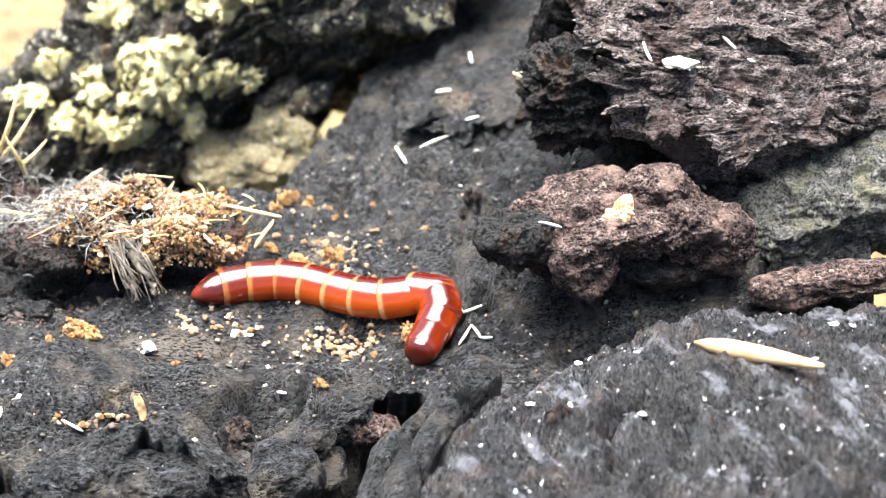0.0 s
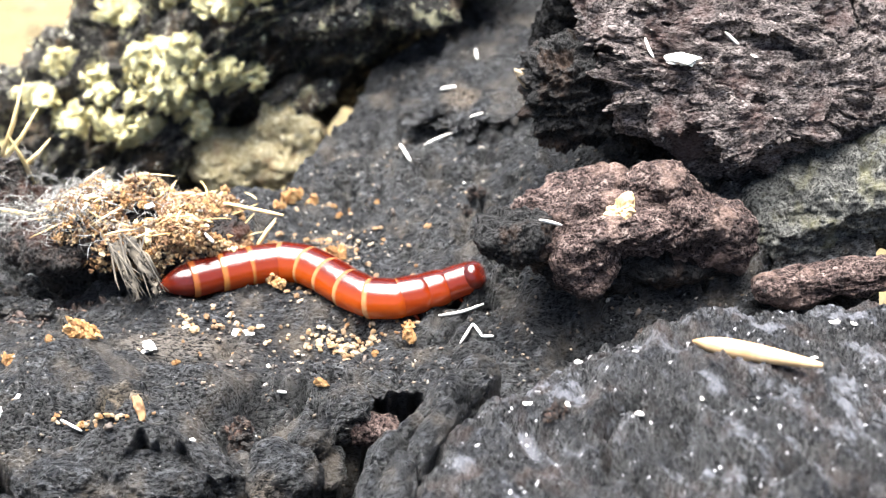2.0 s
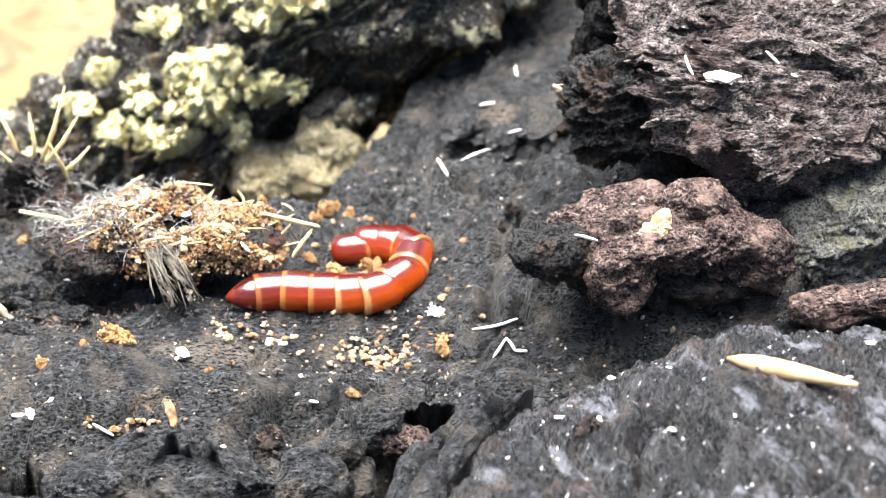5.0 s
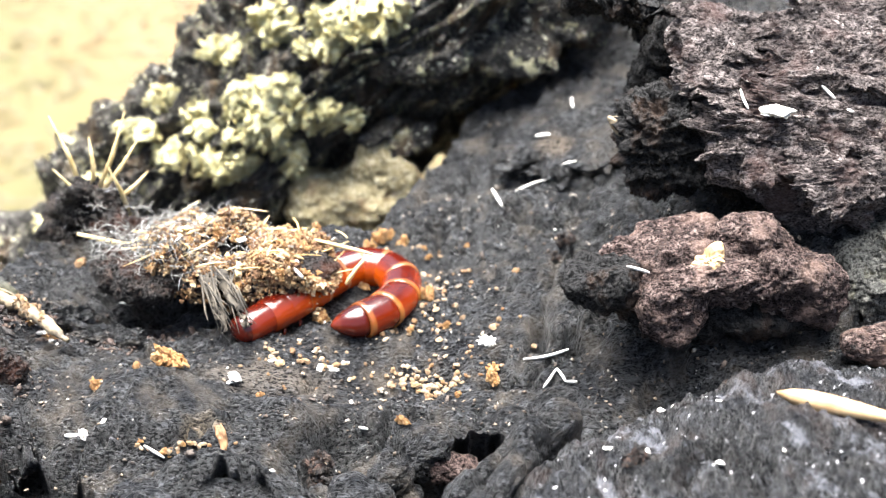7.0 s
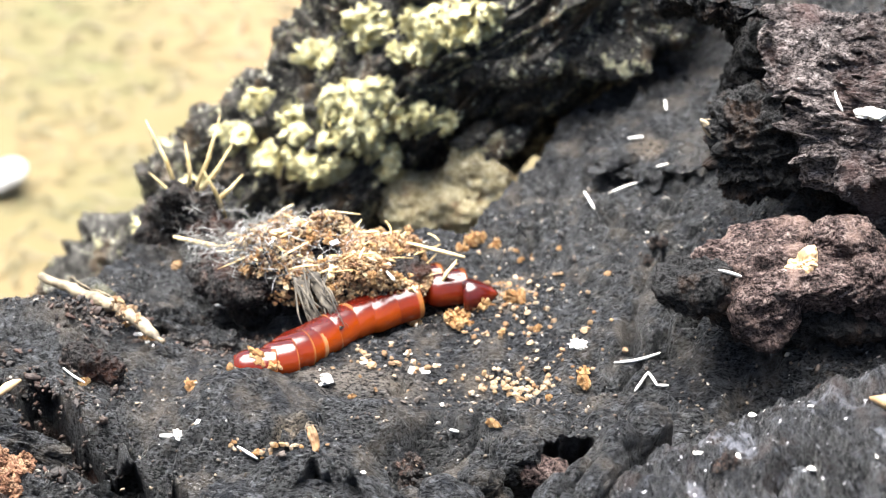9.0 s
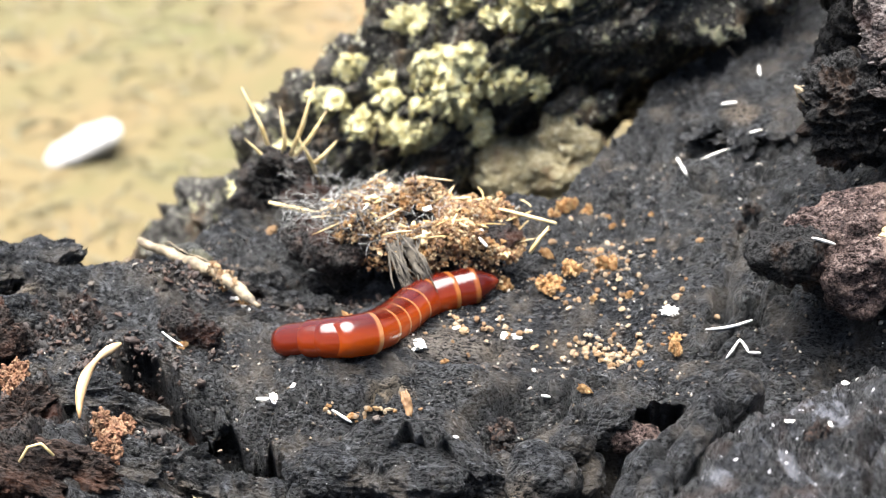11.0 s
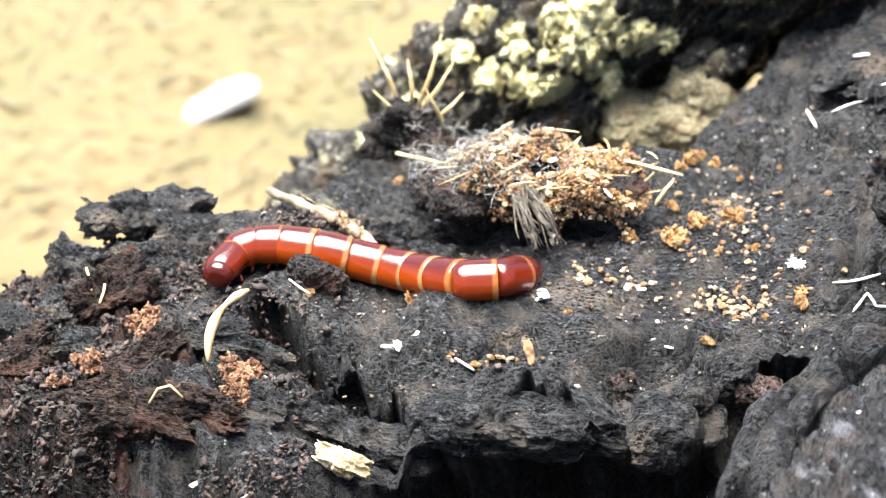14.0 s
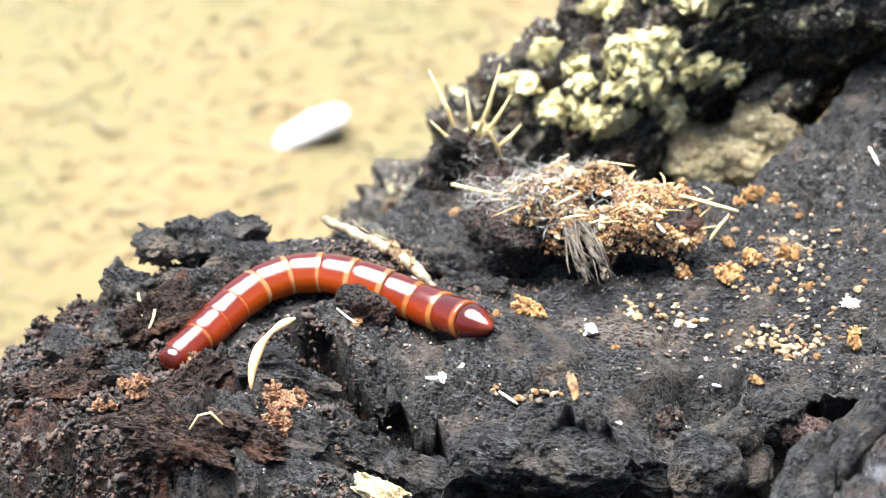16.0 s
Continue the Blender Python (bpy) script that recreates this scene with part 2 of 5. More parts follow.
def ball(n):
    """Unit directions and faces of a cube sphere with n cells along each edge."""
    g = np.tan(np.linspace(-1, 1, n + 1) * math.pi / 4)
    U, V = np.meshgrid(g, g)
    u, v, one = U.ravel(), V.ravel(), np.ones(U.size)
    a = (np.arange(n)[:, None] * (n + 1) + np.arange(n)[None]).ravel()
    quad = np.stack([a, a + 1, a + n + 2, a + n + 1], 1)
    sides = [np.stack(s, 1) for s in ((u, v, one), (v, u, -one), (one, u, v), (-one, v, u), (v, one, u), (u, -one, v))]
    p = np.concatenate(sides)
    p /= np.linalg.norm(p, axis=1, keepdims=True)
    _, first, back = np.unique(np.round(p, 6), axis=0, return_index=True, return_inverse=True)
    faces = np.concatenate([quad + k * (n + 1) ** 2 for k in range(6)])
    return p[first], back.reshape(-1)[faces]


def lump(center, half, turn=(0, 0, 0), n=40, rough=0.15, size=1.0, seed=0, boxy=0.0, stretch=(1, 1, 1), ridged=False, octaves=6):
    """A worn lump in centimetres: a rounded block, roughened outwards by noise."""
    d, f = ball(n)
    p = d * (1 - boxy) + boxy * d / np.abs(d).max(1, keepdims=True)
    k = fbm(p * np.array(half) * np.array(stretch) * size + seed * 7.7, seed, octaves, 0.55, ridged)
    p = p * np.array(half) + d * (rough * k)[:, None]
    r = np.array(Euler([radians(a) for a in turn]).to_matrix())
    return (p @ r.T + np.array(center)), f


def lumps(name, material, pieces, at, piece="wood_piece"):
    """A thing out of lumps: an empty at the place given in centimetres, each lump a part of it."""
    thing = new(name)
    thing.location = [c * CM for c in at]
    for v, f, *own in pieces:
        ob = new(piece, mesh_of(piece, ((v - np.array(at)) * CM).tolist(), f.tolist(), own[0] if own else material))
        ob.parent = thing
    return thing


def one_lump(name, material, made, at):
    """A thing that is a single lump."""
    ob = new(name, mesh_of(name, ((made[0] - np.array(at)) * CM).tolist(), made[1].tolist(), material))
    ob.location = [c * CM for c in at]
    return ob


def plate(center, half, turn, seed, n=34, ragged=0.25, rough=0.06):
    """A thin flake with a ragged outline, in centimetres."""
    d, f = ball(n)
    p = d * 0.25 + 0.75 * d / np.abs(d).max(1, keepdims=True)
    edge = 1 + ragged * fbm(d * np.array((1, 1, 0.2)) * 2.2 + seed * 3.1, seed, 5, 0.6)
    p[:, :2] *= edge[:, None]
    p = p * np.array(half)
    p[:, 2] += rough * fbm(p * np.array((2.2, 3.6, 0.5)) + seed, seed + 3, 5, 0.6, True)
    p += d * (rough * 0.5 * fbm(p * np.array((3, 5, 14)), seed + 5, 4, 0.6))[:, None]
    r = np.array(Euler([radians(t) for t in turn]).to_matrix())
    return p @ r.T + np.array(center), f


def tube(points, radii, n=6):
    """A bent rod through points in centimetres, tapering by radii."""
    p = np.array(points, float)
    t = np.gradient(p, axis=0)
    t /= np.linalg.norm(t, axis=1, keepdims=True) + 1e-9
    side = np.cross(t, (0.13, 0.22, 0.97))
    side /= np.linalg.norm(side, axis=1, keepdims=True) + 1e-9
    up = np.cross(side, t)
    ang = np.arange(n) * 2 * math.pi / n
    ring = side[:, None] * np.cos(ang)[None, :, None] + up[:, None] * np.sin(ang)[None, :, None]
    v = (p[:, None] + ring * np.array(radii, float)[:, None, None]).reshape(-1, 3)
    faces = [(a * n + k, a * n + (k + 1) % n, (a + 1) * n + (k + 1) % n, (a + 1) * n + k) for a in range(len(p) - 1) for k in range(n)]
    faces += [tuple(range(n))[::-1], tuple(range((len(p) - 1) * n, len(p) * n))]
    return v, faces


def joined(name, pieces, material, smooth=True):
    """One mesh out of many small pieces in centimetres."""
    vs, fs, n = [], [], 0
    for v, f in pieces:
        vs.append(np.asarray(v))
        fs += [tuple(int(i) + n for i in face) for face in f]
        n += len(v)
    return mesh_of(name, (np.concatenate(vs) * CM).tolist(), fs, material, smooth)


# --- shared ground form, lengths in centimetres ---
def lerp_curve(v, xs, ys):
    return np.interp(v, xs, ys)


BACK_X = (-9, -7.4, -7.2, -6.9, -6.4, -5.4, -4.95, -4.7, -4.3, -4.0, -3.5, -1.5, -0.75, -0.45, -0.3, 0.1, 0.3, 1.0, 2.0, 6.0)
BACK_Y = (-5, -3.2, -2.4, -1.6, -0.9, -0.5, -0.6, -0.2, 0.1, 0.8, 1.2, 1.0, 1.05, 1.5, 2.0, 2.6, 3.4, 4.0, 4.8, 7.0)
FRONT_X = (-9, -5.6, -4.4, -3.6, -3.0, -2.4, -1.5, -0.9, -0.6, -0.35, -0.12, 0.15, 0.4, 6.0)
FRONT_Y = (-4.2, -4.0, -4.1, -4.3, -4.0, -3.7, -3.65, -3.5, -3.4, -3.12, -2.82, -2.66, -2.6, -3.0)


PITS = ((0.86, -1.25, 0.07, 0.14, 0.35), (1.15, -1.39, 0.06, 0.10, 0.3), (-0.86, -2.5, 0.14, 0.10, 0.4), (-0.2, -2.95, 0.25, 0.22, 0.7), (0.5, -1.45, 0.12, 0.08, 0.2), (-3.55, -2.62, 0.45, 0.12, 0.5), (-3.0, -2.86, 0.28, 0.10, 0.45), (-3.5, -3.02, 0.3, 0.10, 0.4), (0.0, -2.8, 0.2, 0.12, 0.5), (-0.92, -2.35, 0.18, 0.08, 0.3))


def front_edge(x):
    return np.interp(x, FRONT_X, FRONT_Y) + 0.10 * np.sin(x * 3.1) + 0.07 * np.sin(x * 7.3 + 1) + 0.05 * np.sin(x * 17) + 0.03 * np.sin(x * 41 + 2)


def mound(x, y, cx, cy, rx, ry, turn=0.0):
    c, s = math.cos(turn), math.sin(turn)
    u, v = ((x - cx) * c + (y - cy) * s) / rx, ((y - cy) * c - (x - cx) * s) / ry
    return np.exp(-(u * u + v * v))


# sharp broken edges of the char: a line from left to right, the drop in front of it, and how far the drop lasts
LEDGES = (
    (((-4.5, -1.95), (-4.21, -2.16), (-3.7, -2.55), (-3.24, -2.82), (-2.92, -3.02), (-2.6, -3.35)), 0.75, 0.9),
    (((-1.45, -2.62), (-1.15, -2.45), (-0.95, -2.24), (-0.75, -2.15)), 0.34, 0.34),
    (((-0.92, -2.10), (-0.65, -2.24), (-0.4, -2.30), (-0.25, -2.52), (0.0, -2.55)), 0.28, 0.34),
    (((-3.3, -0.62), (-2.7, -0.95), (-2.2, -1.02), (-1.9, -1.15)), 0.12, 0.5),
    (((0.45, 0.95), (0.87, 0.66), (1.25, 0.64), (1.56, 1.0)), 0.12, 0.4),
    (((0.55, -1.40), (0.9, -1.30), (1.2, -1.45), (1.5, -1.4)), 0.16, 0.25),
    (((-0.45, 1.3), (-0.2, 1.75), (0.05, 1.9), (0.4, 1.7)), 0.10, 0.3),
)


def smooth01(v):
    v = np.clip(v, 0, 1)
    return v * v * (3 - 2 * v)


def broken_edges(x, y):
    """The char's broken edges: the ledges, and many small flaked-off scales."""
    wob = np.stack([x * 2.3, y * 2.3, 0 * x], 1)
    wob = 0.10 * lattice(wob, 601) + 0.05 * lattice(wob * 3.1, 602) + 0.025 * lattice(wob * 8.3, 603)
    h = 0 * x
    for line, drop, lasts in LEDGES:
        lx, ly = zip(*line)
        d = np.interp(x, lx, ly) - y + wob
        ends = smooth01((x - lx[0]) / 0.2) * smooth01((lx[-1] - x) / 0.2)
        h -= drop * smooth01(d / 0.10) * np.exp(-np.clip(d, 0, 9) / lasts) * ends
    chips = np.random.default_rng(77)
    for _ in range(210):
        cx, cy, turn, half = chips.uniform(-6, 3.4), chips.uniform(-3.5, 3.4), chips.normal(-0.1, 0.4), chips.uniform(0.12, 0.5)
        drop, lasts = chips.uniform(0.02, 0.09), chips.uniform(0.12, 0.4)
        near = np.hypot(x - cx, y - cy) < half + 1.2
        dx, dy = x[near] - cx, y[near] - cy
        u = dx * math.cos(turn) + dy * math.sin(turn)
        d = dx * math.sin(turn) - dy * math.cos(turn) + 0.8 * wob[near] + 0.5 * u * u
        h[near] -= drop * smooth01(d / 0.06) * np.exp(-np.clip(d, 0, 9) / lasts) * smooth01(1.4 - 1.4 * (u / half) ** 2)
    return h


def ground_form(x, y):
    h = -0.36 + 0 * x
    h += 0.36 * np.clip(x - 0.05, 0, 3) * np.clip((y + 2.2) / 1.2, 0, 1)
    h += 0.30 * np.clip((-3.0 - x) / 1.0, 0, 1) * np.clip((-0.3 - y) / 0.8, 0, 1)
    h += 0.30 * mound(x, y, -2.35, -2.12, 0.85, 0.5)
    h += 0.16 * mound(x, y, -1.4, -2.36, 0.75, 0.22, 0.22)
    h += 0.12 * mound(x, y, -0.35, -2.12, 0.4, 0.16, -0.1)
    h += 0.38 * mound(x, y, -1.75, -3.42, 0.75, 0.20, -0.05)
    h -= 0.12 * mound(x, y, -1.5, -2.95, 0.8, 0.16, 0.1)
    h += 0.14 * mound(x, y, -3.75, -2.15, 0.45, 0.25, -0.4)
    h += 0.12 * mound(x, y, -3.25, -2.66, 0.7, 0.16, -0.52)
    h -= 0.22 * mound(x, y, -0.1, -1.75, 0.55, 0.28)
    h -= 0.14 * mound(x, y, -0.08, -1.50, 0.32, 0.13)
    h -= 0.30 * mound(x, y, -0.55, -2.95, 0.4, 0.25)
    h -= 0.28 * mound(x, y, -3.0, -0.35, 0.9, 0.5)
    h -= 0.45 * mound(x, y, -3.3, -3.4, 0.6, 0.35)
    h -= 0.20 * np.clip(-4.7 - x, 0, 3)
    for cx, cy, rx, ry, deep in PITS:
        h -= deep * mound(x, y, cx, cy, rx, ry)
    h -= 2.2 * np.clip(y - lerp_curve(y * 0 + x, BACK_X, BACK_Y), 0, 3)
    h -= np.interp(x, (-3.9, -3.1), (1.7, 2.6)) * np.clip(front_edge(x) - y, 0, 1.2)
    return h


def crackle(x, y, seed=3):
    p = np.stack([x, y, 0 * x], 1)
    warp = np.stack([fbm(p * 1.3 + 5, 21, 3), fbm(p * 1.3 + 9, 22, 3), 0 * x], 1)
    q = p + 0.25 * warp
    rough = 0.12 * fbm(q * np.array((1.1, 1.9, 1)), seed, 3) + 0.05 * fbm(q * np.array((2.6, 4.2, 1)), seed + 9, 5, 0.62, True) + 0.016 * fbm(q * 9, seed + 19, 3, 0.75, True)
    crack = np.abs(lattice(q * np.array((1.2, 2.0, 1)) + 3.3, seed + 31))
    return rough - 0.22 * np.exp(-(crack / 0.035) ** 2) * (lattice(q * 0.9 + 8, 5) > 0.0)


CRACKS = (((0.45, 1.05), (0.87, 0.7), (1.25, 0.68), (1.56, 1.07), (1.53, 1.5)), ((1.05, -0.3), (0.95, -0.8), (0.88, -1.25)), ((1.3, -0.9), (1.2, -1.2), (1.05, -1.45)), ((0.9, 1.9), (1.3, 2.4), (1.35, 3.2)), ((-0.2, -2.2), (-0.5, -2.35), (-1.0, -2.45)), ((-1.7, -2.4), (-2.3, -2.75), (-3.0, -2.7)), ((0.2, 1.7), (0.5, 2.4), (0.7, 3.2)), ((-2.6, -1.6), (-3.1, -1.35), (-3.5, -1.5)))


def groove(x, y, line):
    """How near a place is to a crack: 1 on it, falling to 0 beside it."""
    best = np.full(len(x), 9.0)
    wob = 0.05 * lattice(np.stack([x * 5, y * 5, 0 * x], 1), 501) + 0.03 * lattice(np.stack([x * 13, y * 13, 0 * x], 1), 502)
    for (ax, ay), (bx, by) in zip(line, line[1:]):
        t = np.clip(((x - ax) * (bx - ax) + (y - ay) * (by - ay)) / ((bx - ax) ** 2 + (by - ay) ** 2), 0, 1)
        best = np.minimum(best, np.hypot(x - ax - t * (bx - ax), y - ay - t * (by - ay)) + wob)
    return np.exp(-((best / 0.035) ** 2))


def ground_height(x, y):
    flat = 1 - 0.6 * mound(x, y, -1.2, -1.5, 1.9, 0.95)
    cut = sum(groove(x, y, line) for line in CRACKS)
    return ground_form(x, y) + (crackle(x, y) + broken_edges(x, y)) * flat - 0.17 * np.minimum(cut, 1)


def undercut(x, y):
    """How far the front face and the long ledge lean back under their edges."""
    lx, ly = zip(*LEDGES[0][0])
    d = np.interp(x, lx, ly) - y
    rim = 0.42 * smooth01(d / 0.12) * np.exp(-np.clip(d, 0, 9) / 0.3) * smooth01((x - lx[0]) / 0.3) * smooth01((lx[-1] - x) / 0.3)
    return rim + 2.3 * np.clip(front_edge(x) - y, 0, 1.0) * np.clip((x + 3.2) / 0.4, 0, 1)


v, f = sheet(-8.5, 4.5, -5.2, 5.2, 0.021, ground_height, undercut)
log_surface = tagged(new("log_surface", mesh_of("log_surface", v, f, CHAR)), "cracked charred grey-black surface of an old log", "log", kind="structure")
for k, (x, y, z, sx, sy, sz, ty) in enumerate(((-2.35, -3.50, -0.36, 0.42, 0.24, 0.24, 10), (-1.72, -3.52, -0.34, 0.55, 0.26, 0.27, -4), (-1.2, -3.42, -0.40, 0.35, 0.2, 0.24, 12), (-2.9, -3.62, -0.62, 0.4, 0.22, 0.2, 14), (-0.38, -2.98, -0.52, 0.2, 0.2, 0.28, -16), (-0.16, -2.62, -0.42, 0.22, 0.2, 0.18, -20), (-0.9, -3.3, -0.55, 0.24, 0.2, 0.22, 0))):
    v, f = lump((x, y, z), (sx, sy, sz), (0, ty, 0), 60, 0.09, 3.0, 460 + k, 0.2, (0.8, 1, 1.3))
    ob = new("char_lump", mesh_of("char_lump", (v * CM).tolist(), f.tolist(), CHAR))
    ob.parent = log_surface


def flank_blocker_height(x, y):
    """The hollow under the overhanging char, and an unseen bulge added in front to keep light out of it."""
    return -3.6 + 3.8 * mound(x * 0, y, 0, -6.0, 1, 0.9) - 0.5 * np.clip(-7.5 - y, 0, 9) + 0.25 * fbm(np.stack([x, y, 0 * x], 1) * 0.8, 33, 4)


# blackened for the hollow's shade; the added bulge blocks the sky in front
v, f = sheet(-8.2, 7, -11, 1.0, 0.12, flank_blocker_height)
tagged(new("log_flank", mesh_of("log_flank", v, f, CHAR_AND_SHADE)), "lower log flank blackened for shade, with an unseen light-blocking bulge", "log", kind="structure")


def block_height(x, y):
    back = np.interp(x, (-1, 0, 0.13, 0.42, 0.98, 1.6, 2.07, 3.5, 7), (-8, -4.9, -3.95, -3.4, -2.95, -2.45, -2.33, -2.3, -2.4))
    p = np.stack([x, y, 0 * x], 1)
    d = back - y + 0.07 * fbm(p * 1.6, 47, 3)
    top = np.interp(x, (0, 1.2, 2.3, 3.3, 7), (0.30, 0.55, 0.86, 0.88, 0.7)) - 0.05 * np.clip(d - 1, 0, 3)
    h = -1.6 + (top + 1.6) * (1 - np.exp(-np.clip(d + 0.22, 0, 9) / 0.46))
    grain = np.stack([x * 2.4 + y * 1.3, y * 0.55 - x * 0.25, 0 * x], 1) + 0.2 * fbm(p * 1.5, 49, 3)[:, None]
    crack = np.abs(lattice(grain * np.array((0.8, 1.3, 1)) + 3.3, 71))
    return h + 0.10 * fbm(p * 1.4, 41, 3) + 0.085 * fbm(grain * 2, 43, 6, 0.6, True) - 0.34 * np.exp(-((crack / 0.06) ** 2)) * smooth01(lattice(p * 1.1, 72) * 4 + 0.8)


v, f = sheet(-0.6, 5.5, -6, -1.9, 0.028, block_height)
block = tagged(new("charred_wood_block", mesh_of("charred_wood_block", v, f, CHAR_BLOCK)), "fibrous blue-grey charred wood block beside the log surface", "wood block")

tagged(one_lump("red_rot_lump", BARK_RED, lump((0.10, -2.72, -0.55), (0.22, 0.14, 0.14), (0, 10, 0), 40, 0.07, 3.4, 471, 0.2), (0.1, -2.72, -0.7)), "dark red rotten wood inside the hollow", "rotten wood")

for k, (x, y, z, sx, sy, sz, ty, tz) in enumerate(((0.12, -3.85, -0.15, 0.13, 0.30, 0.42, 8, -30), (0.30, -3.60, -0.10, 0.12, 0.25, 0.40, 10, -35), (-0.02, -4.25, -0.2, 0.14, 0.32, 0.45, 6, -20), (0.62, -3.25, -0.05, 0.13, 0.25, 0.36, 12, -40), (0.22, -4.3, 0.0, 0.16, 0.4, 0.4, 10, -15), (0.9, -3.0, 0.0, 0.16, 0.22, 0.36, 12, -45), (0.48, -3.8, 0.05, 0.14, 0.4, 0.4, 14, -25))):
    v, f = lump((x, y, z), (sx, sy, sz), (0, ty, tz), 40, 0.06, 3.0, 440 + k, 0.1, (1.6, 0.6, 0.6))
    ridge_part = new("wood_ridge", mesh_of("wood_ridge", (v * CM).tolist(), f.tolist(), CHAR))
    ridge_part.parent = block

tagged(lumps("rotten_wood_chunk", BARK_RED, [
    lump((2.12, -1.50, 0.72), (0.72, 0.46, 0.22), (22, -9, 5), 110, 0.12, 2.6, 3, 0.3, (0.7, 1, 1.3)),
    lump((2.92, -1.55, 0.62), (0.52, 0.42, 0.28), (16, 18, 0), 80, 0.12, 2.8, 5, 0.2),
    lump((1.95, -1.88, 0.52), (0.25, 0.2, 0.27), (0, 10, 0), 60, 0.09, 3.0, 7, 0.2),
    lump((3.22, -1.68, 0.68), (0.22, 0.2, 0.2), (0, 10, 0), 50, 0.07, 3.0, 14, 0.2),
    lump((2.58, -1.45, 0.96), (0.30, 0.2, 0.13), (0, -8, 0), 50, 0.08, 3.4, 8, 0.2),
    # two near-black lumps: shade of the chunk's tip and underside put into colour
    (*lump((1.42, -1.58, 0.66), (0.34, 0.28, 0.16), (0, -10, 8), 60, 0.12, 3.0, 4, 0.2), CHAR_AND_SHADE),
    (*lump((2.45, -1.55, 0.34), (1.0, 0.32, 0.24), (0, 4, 4), 60, 0.12, 2.8, 6, 0.2), CHAR_AND_SHADE),
    # small tan lump: the highlight on the chunk's top put in as colour
    (*lump((2.22, -1.74, 0.90), (0.14, 0.10, 0.07), (20, -20, 0), 40, 0.07, 5.0, 9, 0.2), HUSK),
], (2.4, -1.6, 0.0)), "reddish-brown rotten wood chunk lying on charred log", "wood chunk")

bark = [
    (*lump((3.5, 0.1, 1.2), (1.35, 0.5, 0.7), (-10, 6, -4), 50, 0.16, 1.8, 11, 0.4), CHAR_AND_SHADE),
    (*lump((2.08, -0.3, 1.32), (0.42, 0.3, 0.40), (0, -14, 0), 80, 0.11, 4.0, 13, 0.3, (1, 1, 1.6), True), CHAR_AND_SHADE),
    lump((3.30, -0.50, 1.40), (1.12, 0.64, 0.24), (48, 7, -4), 130, 0.10, 2.4, 10, 0.5, (0.8, 1, 1.6)),
    lump((3.35, -0.75, 0.98), (0.46, 0.32, 0.34), (20, 20, 0), 80, 0.12, 3.0, 12, 0.3, (1, 1, 1.5)),
    lump((4.35, -0.55, 1.28), (0.62, 0.5, 0.24), (44, -8, 0), 90, 0.12, 2.8, 15, 0.4, (0.9, 1, 1.5)),
    lump((2.75, -0.08, 1.98), (0.80, 0.45, 0.17), (36, 8, 6), 90, 0.10, 3.0, 16, 0.5, (0.9, 1, 1.8)),
    lump((3.75, 0.0, 2.02), (0.72, 0.5, 0.20), (38, 2, -6), 90, 0.11, 3.0, 17, 0.5, (0.9, 1, 1.8)),
    lump((4.95, -0.10, 1.90), (0.45, 0.5, 0.2), (34, -10, 6), 70, 0.12, 3.0, 18, 0.4, (0.9, 1, 1.8)),
]
for k, (x, y, z, sx, sy, tx, ty, tz) in enumerate((
    (2.78, -0.72, 1.52, 0.50, 0.34, 46, 12, -8), (3.55, -0.92, 1.30, 0.50, 0.30, 46, 5, 10), (3.25, -0.62, 1.66, 0.62, 0.30, 44, 6, 4),
    (4.05, -0.70, 1.52, 0.46, 0.30, 44, -4, -10), (2.5, -0.36, 1.86, 0.42, 0.22, 36, 10, 10), (3.5, -0.30, 2.02, 0.55, 0.26, 38, 2, -6),
    (4.45, -0.72, 1.34, 0.42, 0.26, 42, -6, 8), (2.55, 0.0, 2.16, 0.50, 0.28, 30, 8, 0), (3.6, 0.05, 2.24, 0.6, 0.3, 34, 0, 5))):
    bark.append(plate((x, y, z), (sx, sy, 0.05), (tx, ty, tz), 80 + k, 44, 0.45, 0.07))
tagged(lumps("bark_slab", BARK, bark, (3.4, -0.2, 0.6), "bark_layer"), "thick layered red-brown bark slab with flaking edges", "bark")
tagged(lumps("bark_flake", CHAR_AND_SHADE, [plate((1.72, 0.55, 2.12), (0.5, 0.3, 0.09), (-30, 28, 10), 97, 40, 0.4, 0.09), plate((1.95, 0.3, 1.7), (0.2, 0.15, 0.5), (0, 20, 0), 98, 30, 0.2, 0.06)], (1.8, 0.4, 1.3), "bark_layer"), "curled black charred bark flake beneath the bark slab", "bark")
tagged(one_lump("bark_splinter", TWIG, plate((1.78, -0.35, 1.28), (0.30, 0.07, 0.05), (0, 32, -8), 99, 24, 0.3, 0.03), (1.78, -0.3, 1.2)), "pale brown bark splinter beneath the bark slab", "splinter")
tagged(one_lump("mossy_wood_lump", STONE, lump((4.42, -1.12, 0.52), (1.0, 0.45, 0.46), (24, -18, 0), 90, 0.13, 2.2, 19, 0.4), (4.7, -1.0, 0)), "grey wood lump with a thin green moss film", "wood lump")
tagged(one_lump("brown_branch_piece", BARK_RED, lump((4.22, -1.92, 0.24), (0.82, 0.2, 0.15), (0, -3, 0), 54, 0.08, 3.2, 23, 0.2, (0.6, 1, 1)), (4.4, -1.75, 0)), "short brown branch piece on the charred log", "branch")

tagged(one_lump("char_plate", CHAR, plate((1.42, 2.15, 0.20), (0.62, 0.95, 0.07), (4, -14, -18), 96, 70, 0.3, 0.05), (1.42, 2.15, 0.1)), "flat split plate of charred wood lifting off the log", "charred plate")

